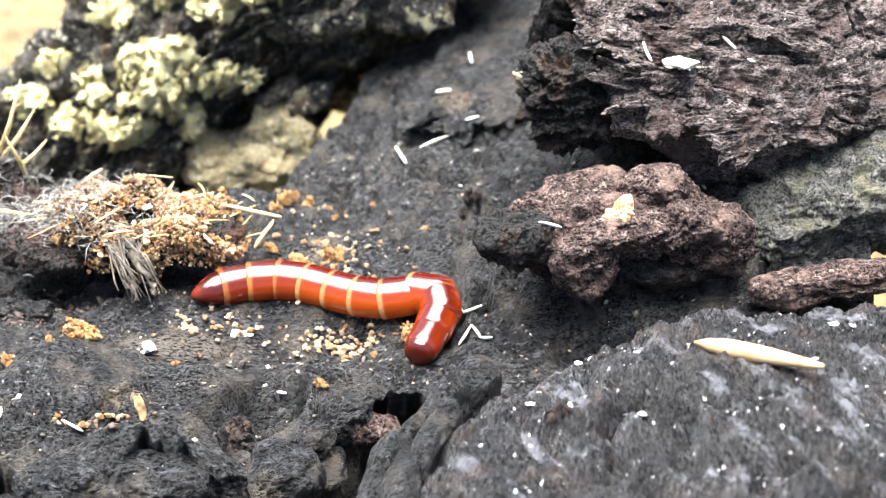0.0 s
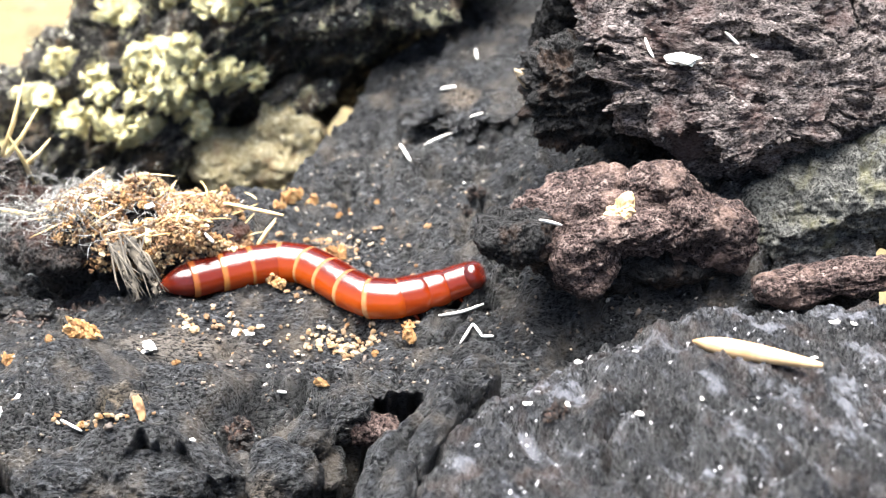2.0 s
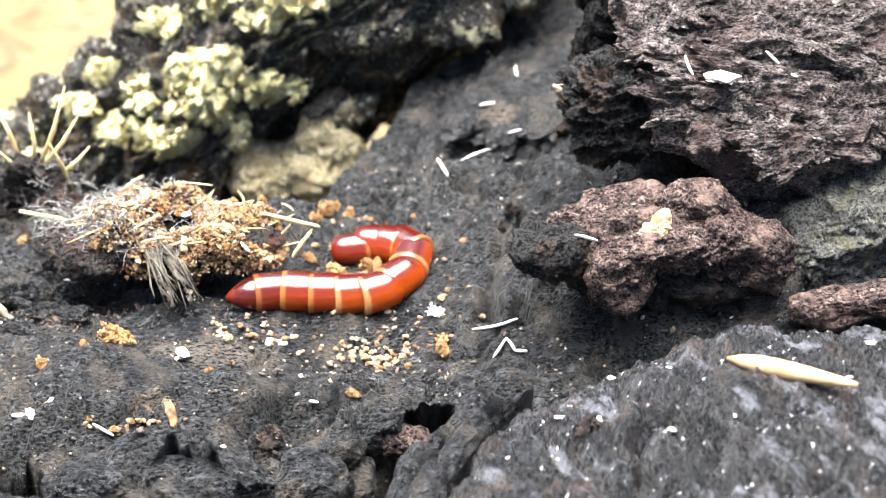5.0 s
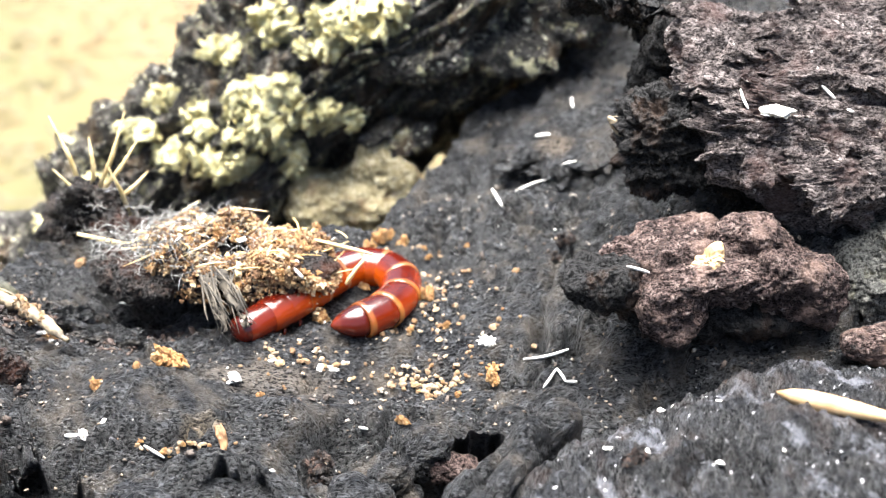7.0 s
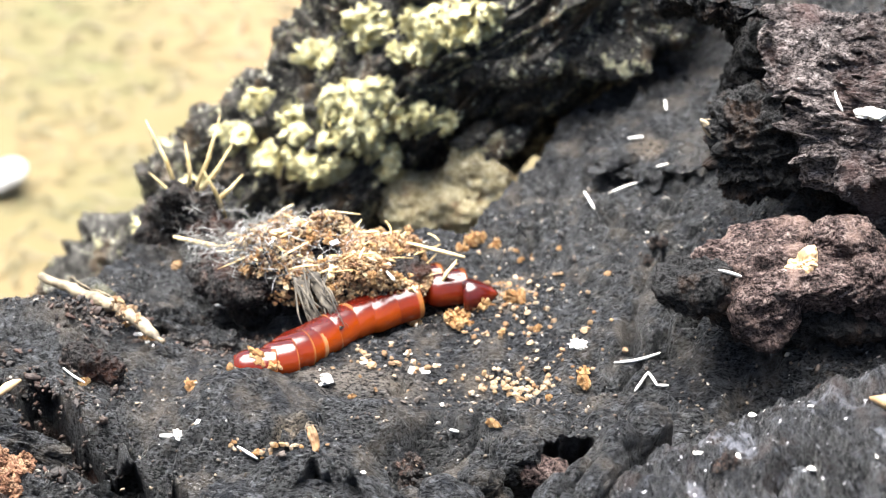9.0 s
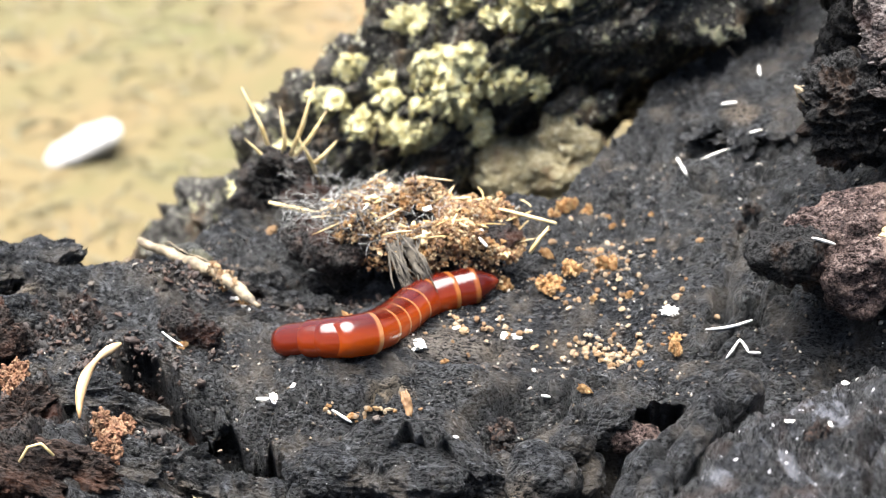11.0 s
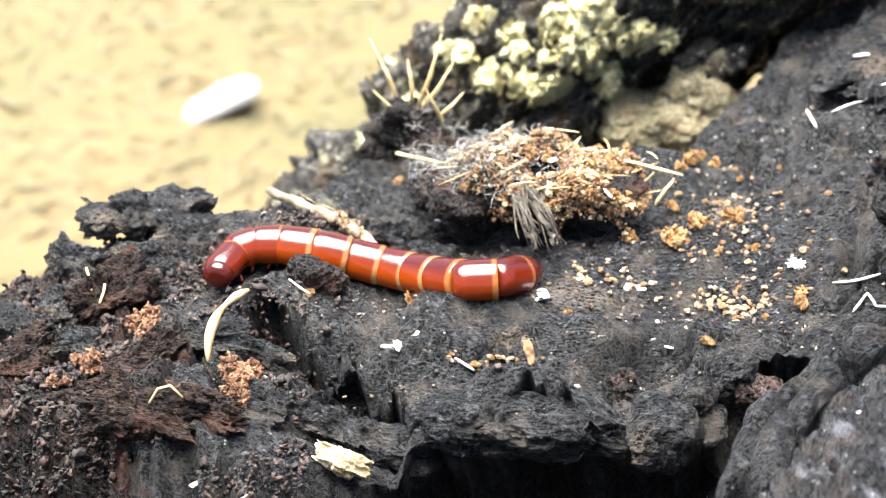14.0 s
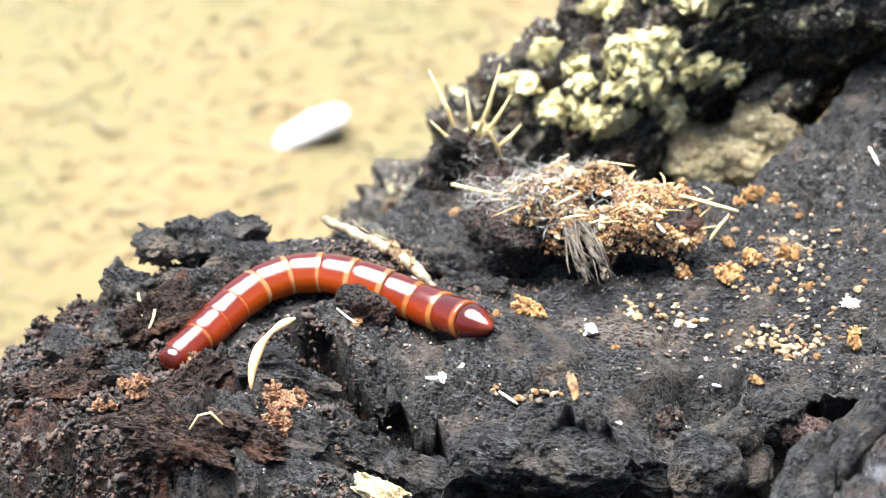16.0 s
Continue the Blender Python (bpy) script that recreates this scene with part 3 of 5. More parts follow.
# ---- the ridge behind, with lichen ----
RISE = np.array((0.71, 0.0, 0.705))
ACROSS = np.array((-0.705, 0.0, 0.71))


def ridge_body():
    """A long bark roll that climbs to the right: banded along its length, hollow below its front."""
    nu, nv = 420, 230
    U, S = np.meshgrid(np.linspace(-4.5, 6.0, nu), np.linspace(0, 1, nv))
    u, k = U.ravel(), S.ravel()
    n = np.interp(k, (0, 0.12, 0.75, 1), (1.1, 1.9, -0.3, -1.6))
    y = 4.8 - 1.3 * np.sqrt(np.clip(1 - (np.clip(n, 0, 1.9) / 1.9) ** 2, 0, 1)) + 1.2 * np.clip(0.12 - k, 0, 1) / 0.12
    y += 1.4 * np.clip(0.3 - n + 0.25 * lattice(np.stack([u * 1.5, 0 * u, 0 * u], 1), 611), 0, 3)
    q = np.stack([u * 0.5, n * 1.7, y * 1.2], 1)
    q = q + 0.25 * fbm(q * 1.2, 612, 3)[:, None]
    rough = 0.30 * fbm(q * 0.8, 613, 4) + 0.13 * fbm(q * np.array((2.4, 1.3, 1)), 614, 5, 0.55, True) + 0.03 * fbm(q * 6, 615, 3, 0.65, True)
    step = fbm(q * 1.1 + 7, 616, 3) * 2.2
    rough += 0.34 * (np.floor(step) + smooth01((step % 1) * 5) - step)
    out = np.stack([0 * u, -np.sqrt(np.clip(1 - (np.clip(n, 0, 1.9) / 1.9) ** 2, 0.02, 1)), np.clip(n, 0, 1.9) / 1.9], 1)
    p = np.array((-2.5, 0, -2.19)) + RISE * u[:, None] + ACROSS * n[:, None] + np.array((0, 1, 0)) * y[:, None]
    p += rough[:, None] * (out[:, 1:2] * np.array((0, 1, 0)) + out[:, 2:3] * ACROSS)
    a = (np.arange(nv - 1)[:, None] * nu + np.arange(nu - 1)[None]).ravel()
    return p, np.stack([a, a + nu, a + nu + 1, a + 1], 1)


ridge = [
    ridge_body(),
    lump((-0.2, 6.3, 0.75), (2.4, 1.5, 0.7), (0, -20, 0), 60, 0.3, 1.3, 53, 0.2),
    lump((2.2, 6.6, 1.7), (2.2, 1.4, 1.2), (0, 0, 0), 50, 0.3, 1.1, 54, 0.2),
    (*lump((1.6, 8.0, -0.6), (3.5, 1.0, 2.4), (0, 0, 0), 40, 0.3, 1.1, 55, 0.2), CHAR_AND_SHADE),
    (*lump((-1.13, 3.55, -1.32), (0.66, 0.45, 0.42), (-18, -10, 0), 60, 0.13, 2.6, 56, 0.3), BEIGE),
    (*lump((-0.70, 3.5, -1.04), (0.36, 0.42, 0.44), (-18, -10, 0), 60, 0.13, 2.6, 60, 0.3), BEIGE),
    lump((-0.50, 3.35, -0.60), (0.46, 0.15, 0.12), (0, -32, 0), 60, 0.09, 3.4, 57, 0.2),
    lump((-0.72, 3.35, -0.40), (0.26, 0.14, 0.08), (0, -24, 0), 40, 0.07, 3.4, 62, 0.2),
    lump((-2.42, 3.45, -0.62), (0.55, 0.14, 0.09), (0, -48, 0), 60, 0.09, 3.0, 58, 0.2),
    lump((-1.15, 3.85, 0.30), (0.5, 0.25, 0.13), (0, -24, 0), 60, 0.11, 2.6, 59, 0.2),
    lump((-0.30, 3.55, 0.58), (0.62, 0.45, 0.24), (24, -8, 0), 80, 0.14, 2.2, 63, 0.3),
    lump((0.62, 3.70, 0.60), (0.62, 0.5, 0.24), (22, 6, 0), 80, 0.14, 2.2, 64, 0.3),
    lump((1.35, 4.1, 0.85), (0.6, 0.5, 0.3), (20, -6, 0), 60, 0.15, 2.2, 68, 0.3),
]
ridge_trees = [BVHTree.FromPolygons([tuple(c) for c in made[0]], [tuple(int(i) for i in face) for face in made[1]]) for made in ridge]
ridge_thing = tagged(lumps("charred_ridge", RIDGE, ridge, (-0.5, 5.2, -3), "bark_piece"), "charred bark ridge with pale green lichen growth", "burnt bark")


def on_ridge(x, z):
    """Where a slanting line from the front meets the ridge, and the way its surface faces."""
    way = Vector((0, 0.86, -0.5))
    start = Vector((x, 3.5, z)) - way * 3
    hits = [h for h in (t.ray_cast(start, way) for t in ridge_trees) if h[0]]
    return min(hits, key=lambda h: h[3]) if hits else None


def lichen_patch(x, z, rx, rz, count, seed, size=1.0):
    """A crust of many small ruffled lobes that cling to the ridge."""
    r = np.random.default_rng(seed)
    lobes = []
    for k in range(count):
        a, q = r.uniform(0, 6.28), math.sqrt(r.random())
        hit = on_ridge(x + math.cos(a) * q * rx, z + math.sin(a) * q * rz)
        if not hit:
            continue
        s = r.uniform(0.025, 0.10) * size
        v, f = plate((0, 0, 0), (s, s * r.uniform(0.5, 1.0), s * 0.2), (r.uniform(-28, 28), r.uniform(-28, 28), r.uniform(0, 360)), int(r.integers(2000)), 6, 0.5, s * 0.4)
        face = hit[1] if hit[1].y < 0 else -hit[1]
        turn = np.array(Vector((0, 0, 1)).rotation_difference((face + Vector((0, 0, 0.5))).normalized()).to_matrix())
        lobes.append((v @ turn.T + np.array(hit[0]) + np.array(face) * s * r.uniform(0.0, 0.35), f))
    if lobes:
        base = np.array((-0.5, 5.2, -3))
        ob = tagged(new("lichen_patch", joined("lichen_patch", [(v - base, f) for v, f in lobes], LICHEN)), "pale green crusty lichen patch", kind="stuff")
        ob.parent = ridge_thing


for k, (x, z, rx, rz, count) in enumerate((
    (-2.10, -0.10, 0.40, 0.24, 90), (-1.78, 0.05, 0.16, 0.16, 30), (-2.50, -0.93, 0.36, 0.17, 70), (-1.92, -0.55, 0.20, 0.24, 45), (-1.35, -0.30, 0.42, 0.15, 70), (-3.05, -0.75, 0.34, 0.16, 45),
    (-2.78, -0.30, 0.15, 0.24, 35), (-0.92, 0.86, 0.60, 0.26, 110), (-1.86, 0.92, 0.26, 0.26, 45), (-1.68, -0.88, 0.13, 0.20, 25), (-4.66, -1.70, 0.26, 0.14, 30),
    (-3.26, 0.02, 0.17, 0.14, 22), (-2.50, 0.60, 0.20, 0.16, 28), (-3.55, -0.45, 0.22, 0.15, 24), (-2.25, -0.52, 0.16, 0.12, 22), (-4.1, -1.15, 0.22, 0.14, 20), (-1.35, 0.55, 0.26, 0.10, 22))):
    lichen_patch(x, z, rx, rz, int(count * 1.7), 700 + k)

# ---- ground far below ----
BEIGE_STONE = plain("pale stone", (0.24, 0.23, 0.215), (0.30, 0.29, 0.275), 0.8, 60)
ground = tagged(new("ground", mesh_of("ground", *sheet(-30000, 30000, -30000, 30000, 3000, lambda x, y: -19 + 0 * x), SOIL, False)), "sunlit yellow-green dry grass ground", "ground", kind="structure")
tagged(one_lump("pale_stone", BEIGE_STONE, lump((-19.0, 36.7, -18.6), (1.55, 0.8, 0.26), (8, -20, 12), 20, 0.1, 0.5, 61, 0.3), (-19.0, 36.7, -18.9)), "flat white stone lying in the dry grass", "stone")


rng = np.random.default_rng(4)
blades = []
for _ in range(15000):
    x, y = rng.uniform(-75, 30), rng.uniform(14, 110)
    tall, lean, a = rng.uniform(0.05, 0.3), rng.uniform(0.5, 2.0), rng.uniform(0, 6.28)
    w = rng.uniform(0.06, 0.16)
    c, s = math.cos(a), math.sin(a)
    v = [(x - s * w, y + c * w, -19.02), (x + s * w, y - c * w, -19.02), (x + c * lean * 0.4 + s * w * 0.7, y + s * lean * 0.4 - c * w * 0.7, -19 + tall * 0.6), (x + c * lean, y + s * lean, -19 + tall)]
    blades.append((np.array(v), [(0, 1, 2), (0, 2, 3)]))
tagged(new("meadow_grass", joined("meadow_grass", blades, BLADES)), "dry yellow and green meadow grass on the ground", "grass", kind="stuff")

# ---- resting heights ----

TREES = []
for ob in list(scene.objects):
    top = ob
    while top.parent:
        top = top.parent
    if ob.type == "MESH" and top.name.split(".")[0] in ("log_surface", "charred_wood_block", "rotten_wood_chunk", "bark_slab", "mossy_wood_lump", "bark_flake", "char_plate"):
        shift = top.location
        TREES.append((BVHTree.FromPolygons([tuple(v.co + shift) for v in ob.data.vertices], [tuple(p.vertices) for p in ob.data.polygons]), ob.name))


def rest(x, y, above=6.0):
    """The height in centimetres of the highest surface under a place."""
    hits = [t.ray_cast(Vector((x * CM, y * CM, above * CM)), Vector((0, 0, -1)))[0] for t, _ in TREES]
    return max([h.z / CM for h in hits if h] or [-2.0])


def shard_of(d, s, r, flat=0.4):
    """An irregular crumb: the unit directions d pushed in and out, stretched and turned at random."""
    q, _ = np.linalg.qr(r.normal(0, 1, (3, 3)))
    return (d * r.uniform(0.55, 1.45, (len(d), 1)) * (r.uniform(0.9, 1.7), r.uniform(0.6, 1.1), r.uniform(flat, 0.9)) * s) @ q


# ---- crumbs, grains, flakes and fibres lying about ----
def cluster(n, spread, size, seed):
    r = np.random.default_rng(seed)
    d, f = ball(3)
    out = []
    for k in range(n):
        c = np.append(r.normal(0, spread, 2), abs(r.normal(0, spread * 0.6)))
        out.append((d * size * r.uniform(0.5, 1.3, 3) * r.uniform(0.75, 1.25, (len(d), 1)) + c, f))
    return out


def crumbly(name, material, seed, n=30, rough=0.13):
    """A loose clump about one centimetre across, to be scaled: knobbly and pitted."""
    r = np.random.default_rng(seed)
    lobes = r.uniform(-0.45, 0.45, (3, 2))
    d, f = ball(3)
    grains = []
    for k in range(110):
        g = r.normal(0, 1, 3)
        g *= r.uniform(0.5, 1.0) / np.linalg.norm(g)
        at = np.append(lobes[k % 3] + g[:2] * (0.55, 0.45), abs(g[2]) * (0.75, 0.5, 0.3)[k % 3])
        grains.append((shard_of(d, r.uniform(0.06, 0.17), r, 0.6) + at, f))
    return joined(name, grains, material, False)


CLUMPS = [crumbly("frass_clump", CLUMP_GRAIN, 200 + k) for k in range(6)]
REDS = [crumbly("rot_clump", RED_GRAIN, 230 + k) for k in range(4)]
DARKS = [crumbly("dark_clump", HUMUS, 220 + k) for k in range(4)]
GRAINS = [joined("grain", cluster(1, 0.0, 1.0, 240 + k), PALE_GRAIN, False) for k in range(8)]
FLAKES = []
for k in range(6):
    FLAKES.append(joined("pale_flake", [plate((0, 0, 0), (1.0, 0.6, 0.16), (0, 0, 0), 260 + k, 10, 0.3, 0.08)], WHITE))
small = np.random.default_rng(8)


def lay(name, meshes, x, y, r, label, category, group, sink=0.25, z=None):
    if z is None and y > float(np.interp(x, BACK_X, BACK_Y)) - 0.05:
        return None
    ob = new(name, meshes[small.integers(len(meshes))])
    size = r * small.uniform(0.9, 1.15)
    ob.scale = (size, size * small.uniform(0.75, 1.0), size * (1.15 if "clump" in name else 0.85))
    ob.rotation_euler = (small.uniform(-0.2, 0.2), small.uniform(-0.2, 0.2), small.uniform(0, 6.28))
    ob.location = (x * CM, y * CM, ((rest(x, y) if z is None else z) + r * sink) * CM)
    return tagged(ob, label, category, group)


def frass_clump(x, y, r):
    lay("frass_clump", CLUMPS, x, y, r * 0.95, "crumbly orange-brown frass clump on charred wood", "frass", "frass clumps", 0.2)


def dark_clump(x, y, r):
    lay("dark_clump", DARKS, x, y, r, "dark red-brown crumb cluster on charred wood", "crumb", "dark crumbs", 0.2)


def pale_flake(x, y, r):
    lay("pale_flake", FLAKES, x, y, r * 0.55, "small white flake lying on charred wood", "flake", "pale flakes", 0.15)


def yellow_grain(x, y, r):
    lay("grain", GRAINS, x, y, r, "round yellow grain on charred wood", "grain", "loose grains", 0.5)


def grain(x, y, r):
    lay("grain", GRAINS, x, y, r * 0.85, "tiny tan frass grain on charred wood", "grain", "loose grains", 0.4)


def white_stick(x0, y0, x1, y1, r):
    n = 7
    k = np.linspace(0, 1, n)
    bow = small.uniform(-0.12, 0.12) * math.hypot(x1 - x0, y1 - y0)
    xs, ys = x0 + (x1 - x0) * k - (y1 - y0) * bow * np.sin(k * 3.1) * 2, y0 + (y1 - y0) * k + (x1 - x0) * bow * np.sin(k * 3.1) * 2
    zs = np.array([rest(a, b) for a, b in zip(xs, ys)])
    zs = np.median(zs) + 0.02 + np.polyval(np.polyfit(k, np.clip(zs - np.median(zs), -0.06, 0.06), 1), k) + r * 0.6
    v, f = tube(np.stack([xs, ys, zs], 1), r * np.array((0.4, 0.65, 0.7, 0.75, 0.7, 0.65, 0.4)))
    mid = v.mean(0)
    ob = new("white_fibre", joined("white_fibre", [(v - mid, f)], WHITE))
    ob.location = mid * CM
    tagged(ob, "thin white bent fibre lying on charred wood", "fibre", "white fibres")


frass_clump(-2.36, -1.84, 0.170)
frass_clump(0.45, -1.65, 0.160)
frass_clump(-0.15, -0.49, 0.130)
frass_clump(0.02, -0.92, 0.070)
frass_clump(-0.35, -2.31, 0.085)
frass_clump(-0.20, -2.19, 0.090)
frass_clump(-0.19, 0.70, 0.065)
frass_clump(-0.15, 0.49, 0.065)
frass_clump(-0.03, 0.98, 0.045)
frass_clump(0.24, 0.67, 0.055)
frass_clump(-2.96, -1.95, 0.110)
frass_clump(-1.56, -2.01, 0.055)
frass_clump(0.15, -1.78, 0.065)
frass_clump(-0.77, -0.16, 0.090)
frass_clump(-1.12, -0.67, 0.120)
frass_clump(-0.47, -0.55, 0.150)
frass_clump(-0.28, -0.95, 0.060)
frass_clump(-0.74, -0.82, 0.120)
frass_clump(-0.59, 0.77, 0.150)
frass_clump(-0.40, 0.86, 0.110)
frass_clump(-0.71, 0.62, 0.110)
frass_clump(-0.71, -0.67, 0.160)
frass_clump(-0.21, -0.44, 0.140)
frass_clump(-2.57, -2.01, 0.080)
dark_clump(1.16, 0.05, 0.110)
dark_clump(1.07, -0.07, 0.070)
dark_clump(-0.99, -2.81, 0.150)
dark_clump(-1.02, -2.66, 0.170)
dark_clump(-1.10, -2.88, 0.120)
dark_clump(-1.06, -2.77, 0.130)
pale_flake(-1.84, -1.93, 0.110)
pale_flake(0.39, -1.27, 0.120)
pale_flake(-1.72, -2.87, 0.100)
pale_flake(0.57, 0.95, 0.045)
pale_flake(-0.96, -1.53, 0.070)
pale_flake(-1.13, -1.27, 0.060)
pale_flake(-1.51, -1.47, 0.070)
pale_flake(-0.87, -1.35, 0.060)
pale_flake(0.43, -5.58, 0.050)
pale_flake(0.51, -1.02, 0.040)
pale_flake(-2.95, -2.64, 0.090)
pale_flake(-1.79, -1.89, 0.120)
pale_flake(-1.08, -1.53, 0.090)
pale_flake(-0.98, -1.48, 0.080)
pale_flake(0.39, -1.27, 0.130)
pale_flake(-3.04, -2.60, 0.110)
pale_flake(-1.37, -3.29, 0.090)
pale_flake(-2.79, -2.56, 0.050)
yellow_grain(0.68, -0.30, 0.045)
yellow_grain(-1.43, -1.58, 0.050)
yellow_grain(-1.26, -1.50, 0.040)
yellow_grain(-0.71, 0.01, 0.045)
yellow_grain(-3.55, 0.40, 0.080)
# loose grains: a pile's middle, its spread both ways, how many
for x, y, sx, sy, count in ((-0.10, -1.52, 0.19, 0.075, 110), (-1.12, -1.42, 0.30, 0.17, 48), (-0.20, -0.45, 0.24, 0.42, 110), (-2.1, -2.75, 0.22, 0.03, 26), (0.3, -1.0, 0.3, 0.3, 10)):
    for _ in range(count):
        grain(x + small.normal(0, sx), y + small.normal(0, sy), small.uniform(0.016, 0.042))
white_stick(0.73, 1.19, 1.11, 1.28, 0.020)
white_stick(1.20, 1.18, 1.34, 1.26, 0.020)
white_stick(0.96, 1.98, 1.12, 1.96, 0.030)
white_stick(1.38, 2.61, 1.38, 2.39, 0.025)
white_stick(0.70, -1.53, 1.10, -1.51, 0.020)
white_stick(0.86, -1.92, 0.98, -1.77, 0.020)
white_stick(0.98, -1.77, 1.05, -1.92, 0.020)
white_stick(1.05, -1.92, 1.15, -1.93, 0.020)
white_stick(-1.02, -3.00, -0.53, -2.70, 0.025)
white_stick(-0.78, -2.36, -0.66, -2.34, 0.010)
white_stick(1.08, 0.45, 1.11, 0.57, 0.020)
white_stick(1.84, 0.02, 1.89, 0.10, 0.025)
white_stick(0.49, 1.12, 0.59, 0.91, 0.025)
white_stick(-4.00, -2.13, -3.80, -2.23, 0.015)
white_stick(-3.12, -2.58, -2.96, -2.61, 0.030)
white_stick(-2.43, -2.79, -2.26, -2.85, 0.020)
white_stick(-0.71, -2.29, -0.63, -2.31, 0.020)


rod_points = [(0.55, 3.9, 0.75), (1.0, 3.2, 0.4), (1.45, 2.6, 0.12)]

# ---- what lies on the block, the chunk and the bark ----
def rod(name, points, radii, material, label, category, group="", n=8):
    v, f = tube(points, radii, n)
    mid = np.array(points, float).mean(0)
    ob = new(name, joined(name, [(v - mid, f)], material))
    ob.location = mid * CM
    return tagged(ob, label, category, group)


rod("spider_thread", rod_points, (0.0018, 0.0018, 0.0018), GREY_FIBRE, "single fine spider thread across the dark hollow", "thread", n=4)
a, b = np.array((2.45, -3.68)), np.array((3.24, -4.30))
k = np.linspace(0, 1, 9)
line = [(*(a + (b - a) * t), rest(*(a + (b - a) * t)) + 0.06) for t in k]
rod("seed_husk", [(x, y, line[0][2] * (1 - t) + line[-1][2] * t + 0.05) for (x, y, z), t in zip(line, k)], (0.012, 0.055, 0.072, 0.074, 0.07, 0.062, 0.05, 0.038, 0.018), HUSK, "cream slender seed husk lying on charred block", "husk", n=12)
for x, y, r in ((1.22, -3.79, 0.06), (1.25, -3.5, 0.05), (3.28, -3.99, 0.06), (1.9, -2.75, 0.09), (1.75, -2.9, 0.07), (2.75, -2.65, 0.11), (3.6, -3.35, 0.10), (0.95, -3.2, 0.05), (2.1, -3.4, 0.07), (1.5, -3.9, 0.06), (2.0, -4.2, 0.09), (2.4, -4.3, 0.05), (1.35, -2.95, 0.05)):
    pale_flake(x, y, r)
for x, y, r in ((2.35, -2.6, 0.17), (1.4, -4.0, 0.12), (2.9, -2.8, 0.12), (2.5, -3.75, 0.07), (3.3, -2.7, 0.10)):
    dark_clump(x, y, r)
pale_flake(2.85, -0.78, 0.30)
pale_flake(2.0, 0.75, 0.18)
pale_flake(3.5, -0.7, 0.05)
white_stick(2.62, -0.72, 2.58, -0.5, 0.02)
white_stick(3.28, -0.5, 3.38, -0.62, 0.02)
white_stick(1.52, -1.86, 1.72, -1.80, 0.022)
for x, y, r in ((3.62, -3.2, 0.05), (3.75, -3.4, 0.05)):
    pale_flake(x, y, r)

# ---- chip, twigs, husks and crumbs towards the humus ----
tagged(one_lump("wood_chip", TAN, plate((-1.80, -2.74, rest(-1.8, -2.74) + 0.07), (0.10, 0.030, 0.016), (20, 50, -60), 376, 12, 0.3, 0.02), (-1.8, -2.74, rest(-1.8, -2.74))), "small tan wood chip leaning on charred log", "chip")
u = np.linspace(0, 1, 26)
line = np.stack([np.interp(u, (0, 0.25, 0.5, 0.75, 1), col) for col in ((-4.78, -4.4, -4.0, -3.65, -3.3), (-0.1, -0.42, -0.74, -1.04, -1.42), (-0.22, -0.17, -0.10, -0.08, -0.12))], 1) + small.normal(0, 0.008, (26, 3))
mid = line.mean(0)
stem = tube(line - mid, np.interp(u, (0, 0.5, 0.85, 1), (0.04, 0.06, 0.055, 0.02)) * small.uniform(0.8, 1.2, 26), 9)
twig = tagged(new("twig", joined("twig", [stem], TWIG)), "weathered knotty tan twig lying across charred wood", "twig")
twig.location = mid * CM
for k in range(5):
    off, a, n = small.normal(0, 0.03, 3) + np.array((0, 0, 0.03)), small.integers(0, 12), small.integers(6, 14)
    strip = tube((line - mid + off + small.normal(0, 0.006, (26, 3)))[a:a + n], np.full(n, 0.010) * small.uniform(0.5, 1.3, n), 5)
    ob = new("bark_strip", joined("bark_strip", [strip], TWIG))
    ob.parent = twig
PALE_CLUMP = crumbly("crumb_clump", PALE_GRAIN, 251)
for at, size in ((0.66, 0.15), (0.74, 0.13), (0.82, 0.09)):
    ob = new("crumb_clump", PALE_CLUMP)
    ob.parent = twig
    ob.location = (line[int(at * 25)] - mid + np.array((0.02, 0.0, 0.02))) * CM
    ob.scale = [size] * 3
    ob.rotation_euler = small.uniform(0, 6, 3)
rod("twig", [(-4.45, 0.0, rest(-4.45, 0.0) + 0.05), (-4.2, -0.3, rest(-4.2, -0.3) + 0.1), (-3.95, -0.6, rest(-3.95, -0.6) + 0.06)], (0.05, 0.08, 0.05), STONE, "mossy crumbly twig piece lying on charred wood", "twig")
for x, y in ((-3.6, -1.02), (-3.5, -1.1), (-3.7, -1.0)):
    frass_clump(x, y, 0.07)
    pale_flake(x + 0.06, y - 0.05, 0.09)
# ---- humus bank ----
TRAIL_X, TRAIL_Y = (-5.2, -4.7, -4.2, -3.8, -3.2, -2.6), (-2.75, -2.1, -1.65, -1.5, -1.7, -2.1)


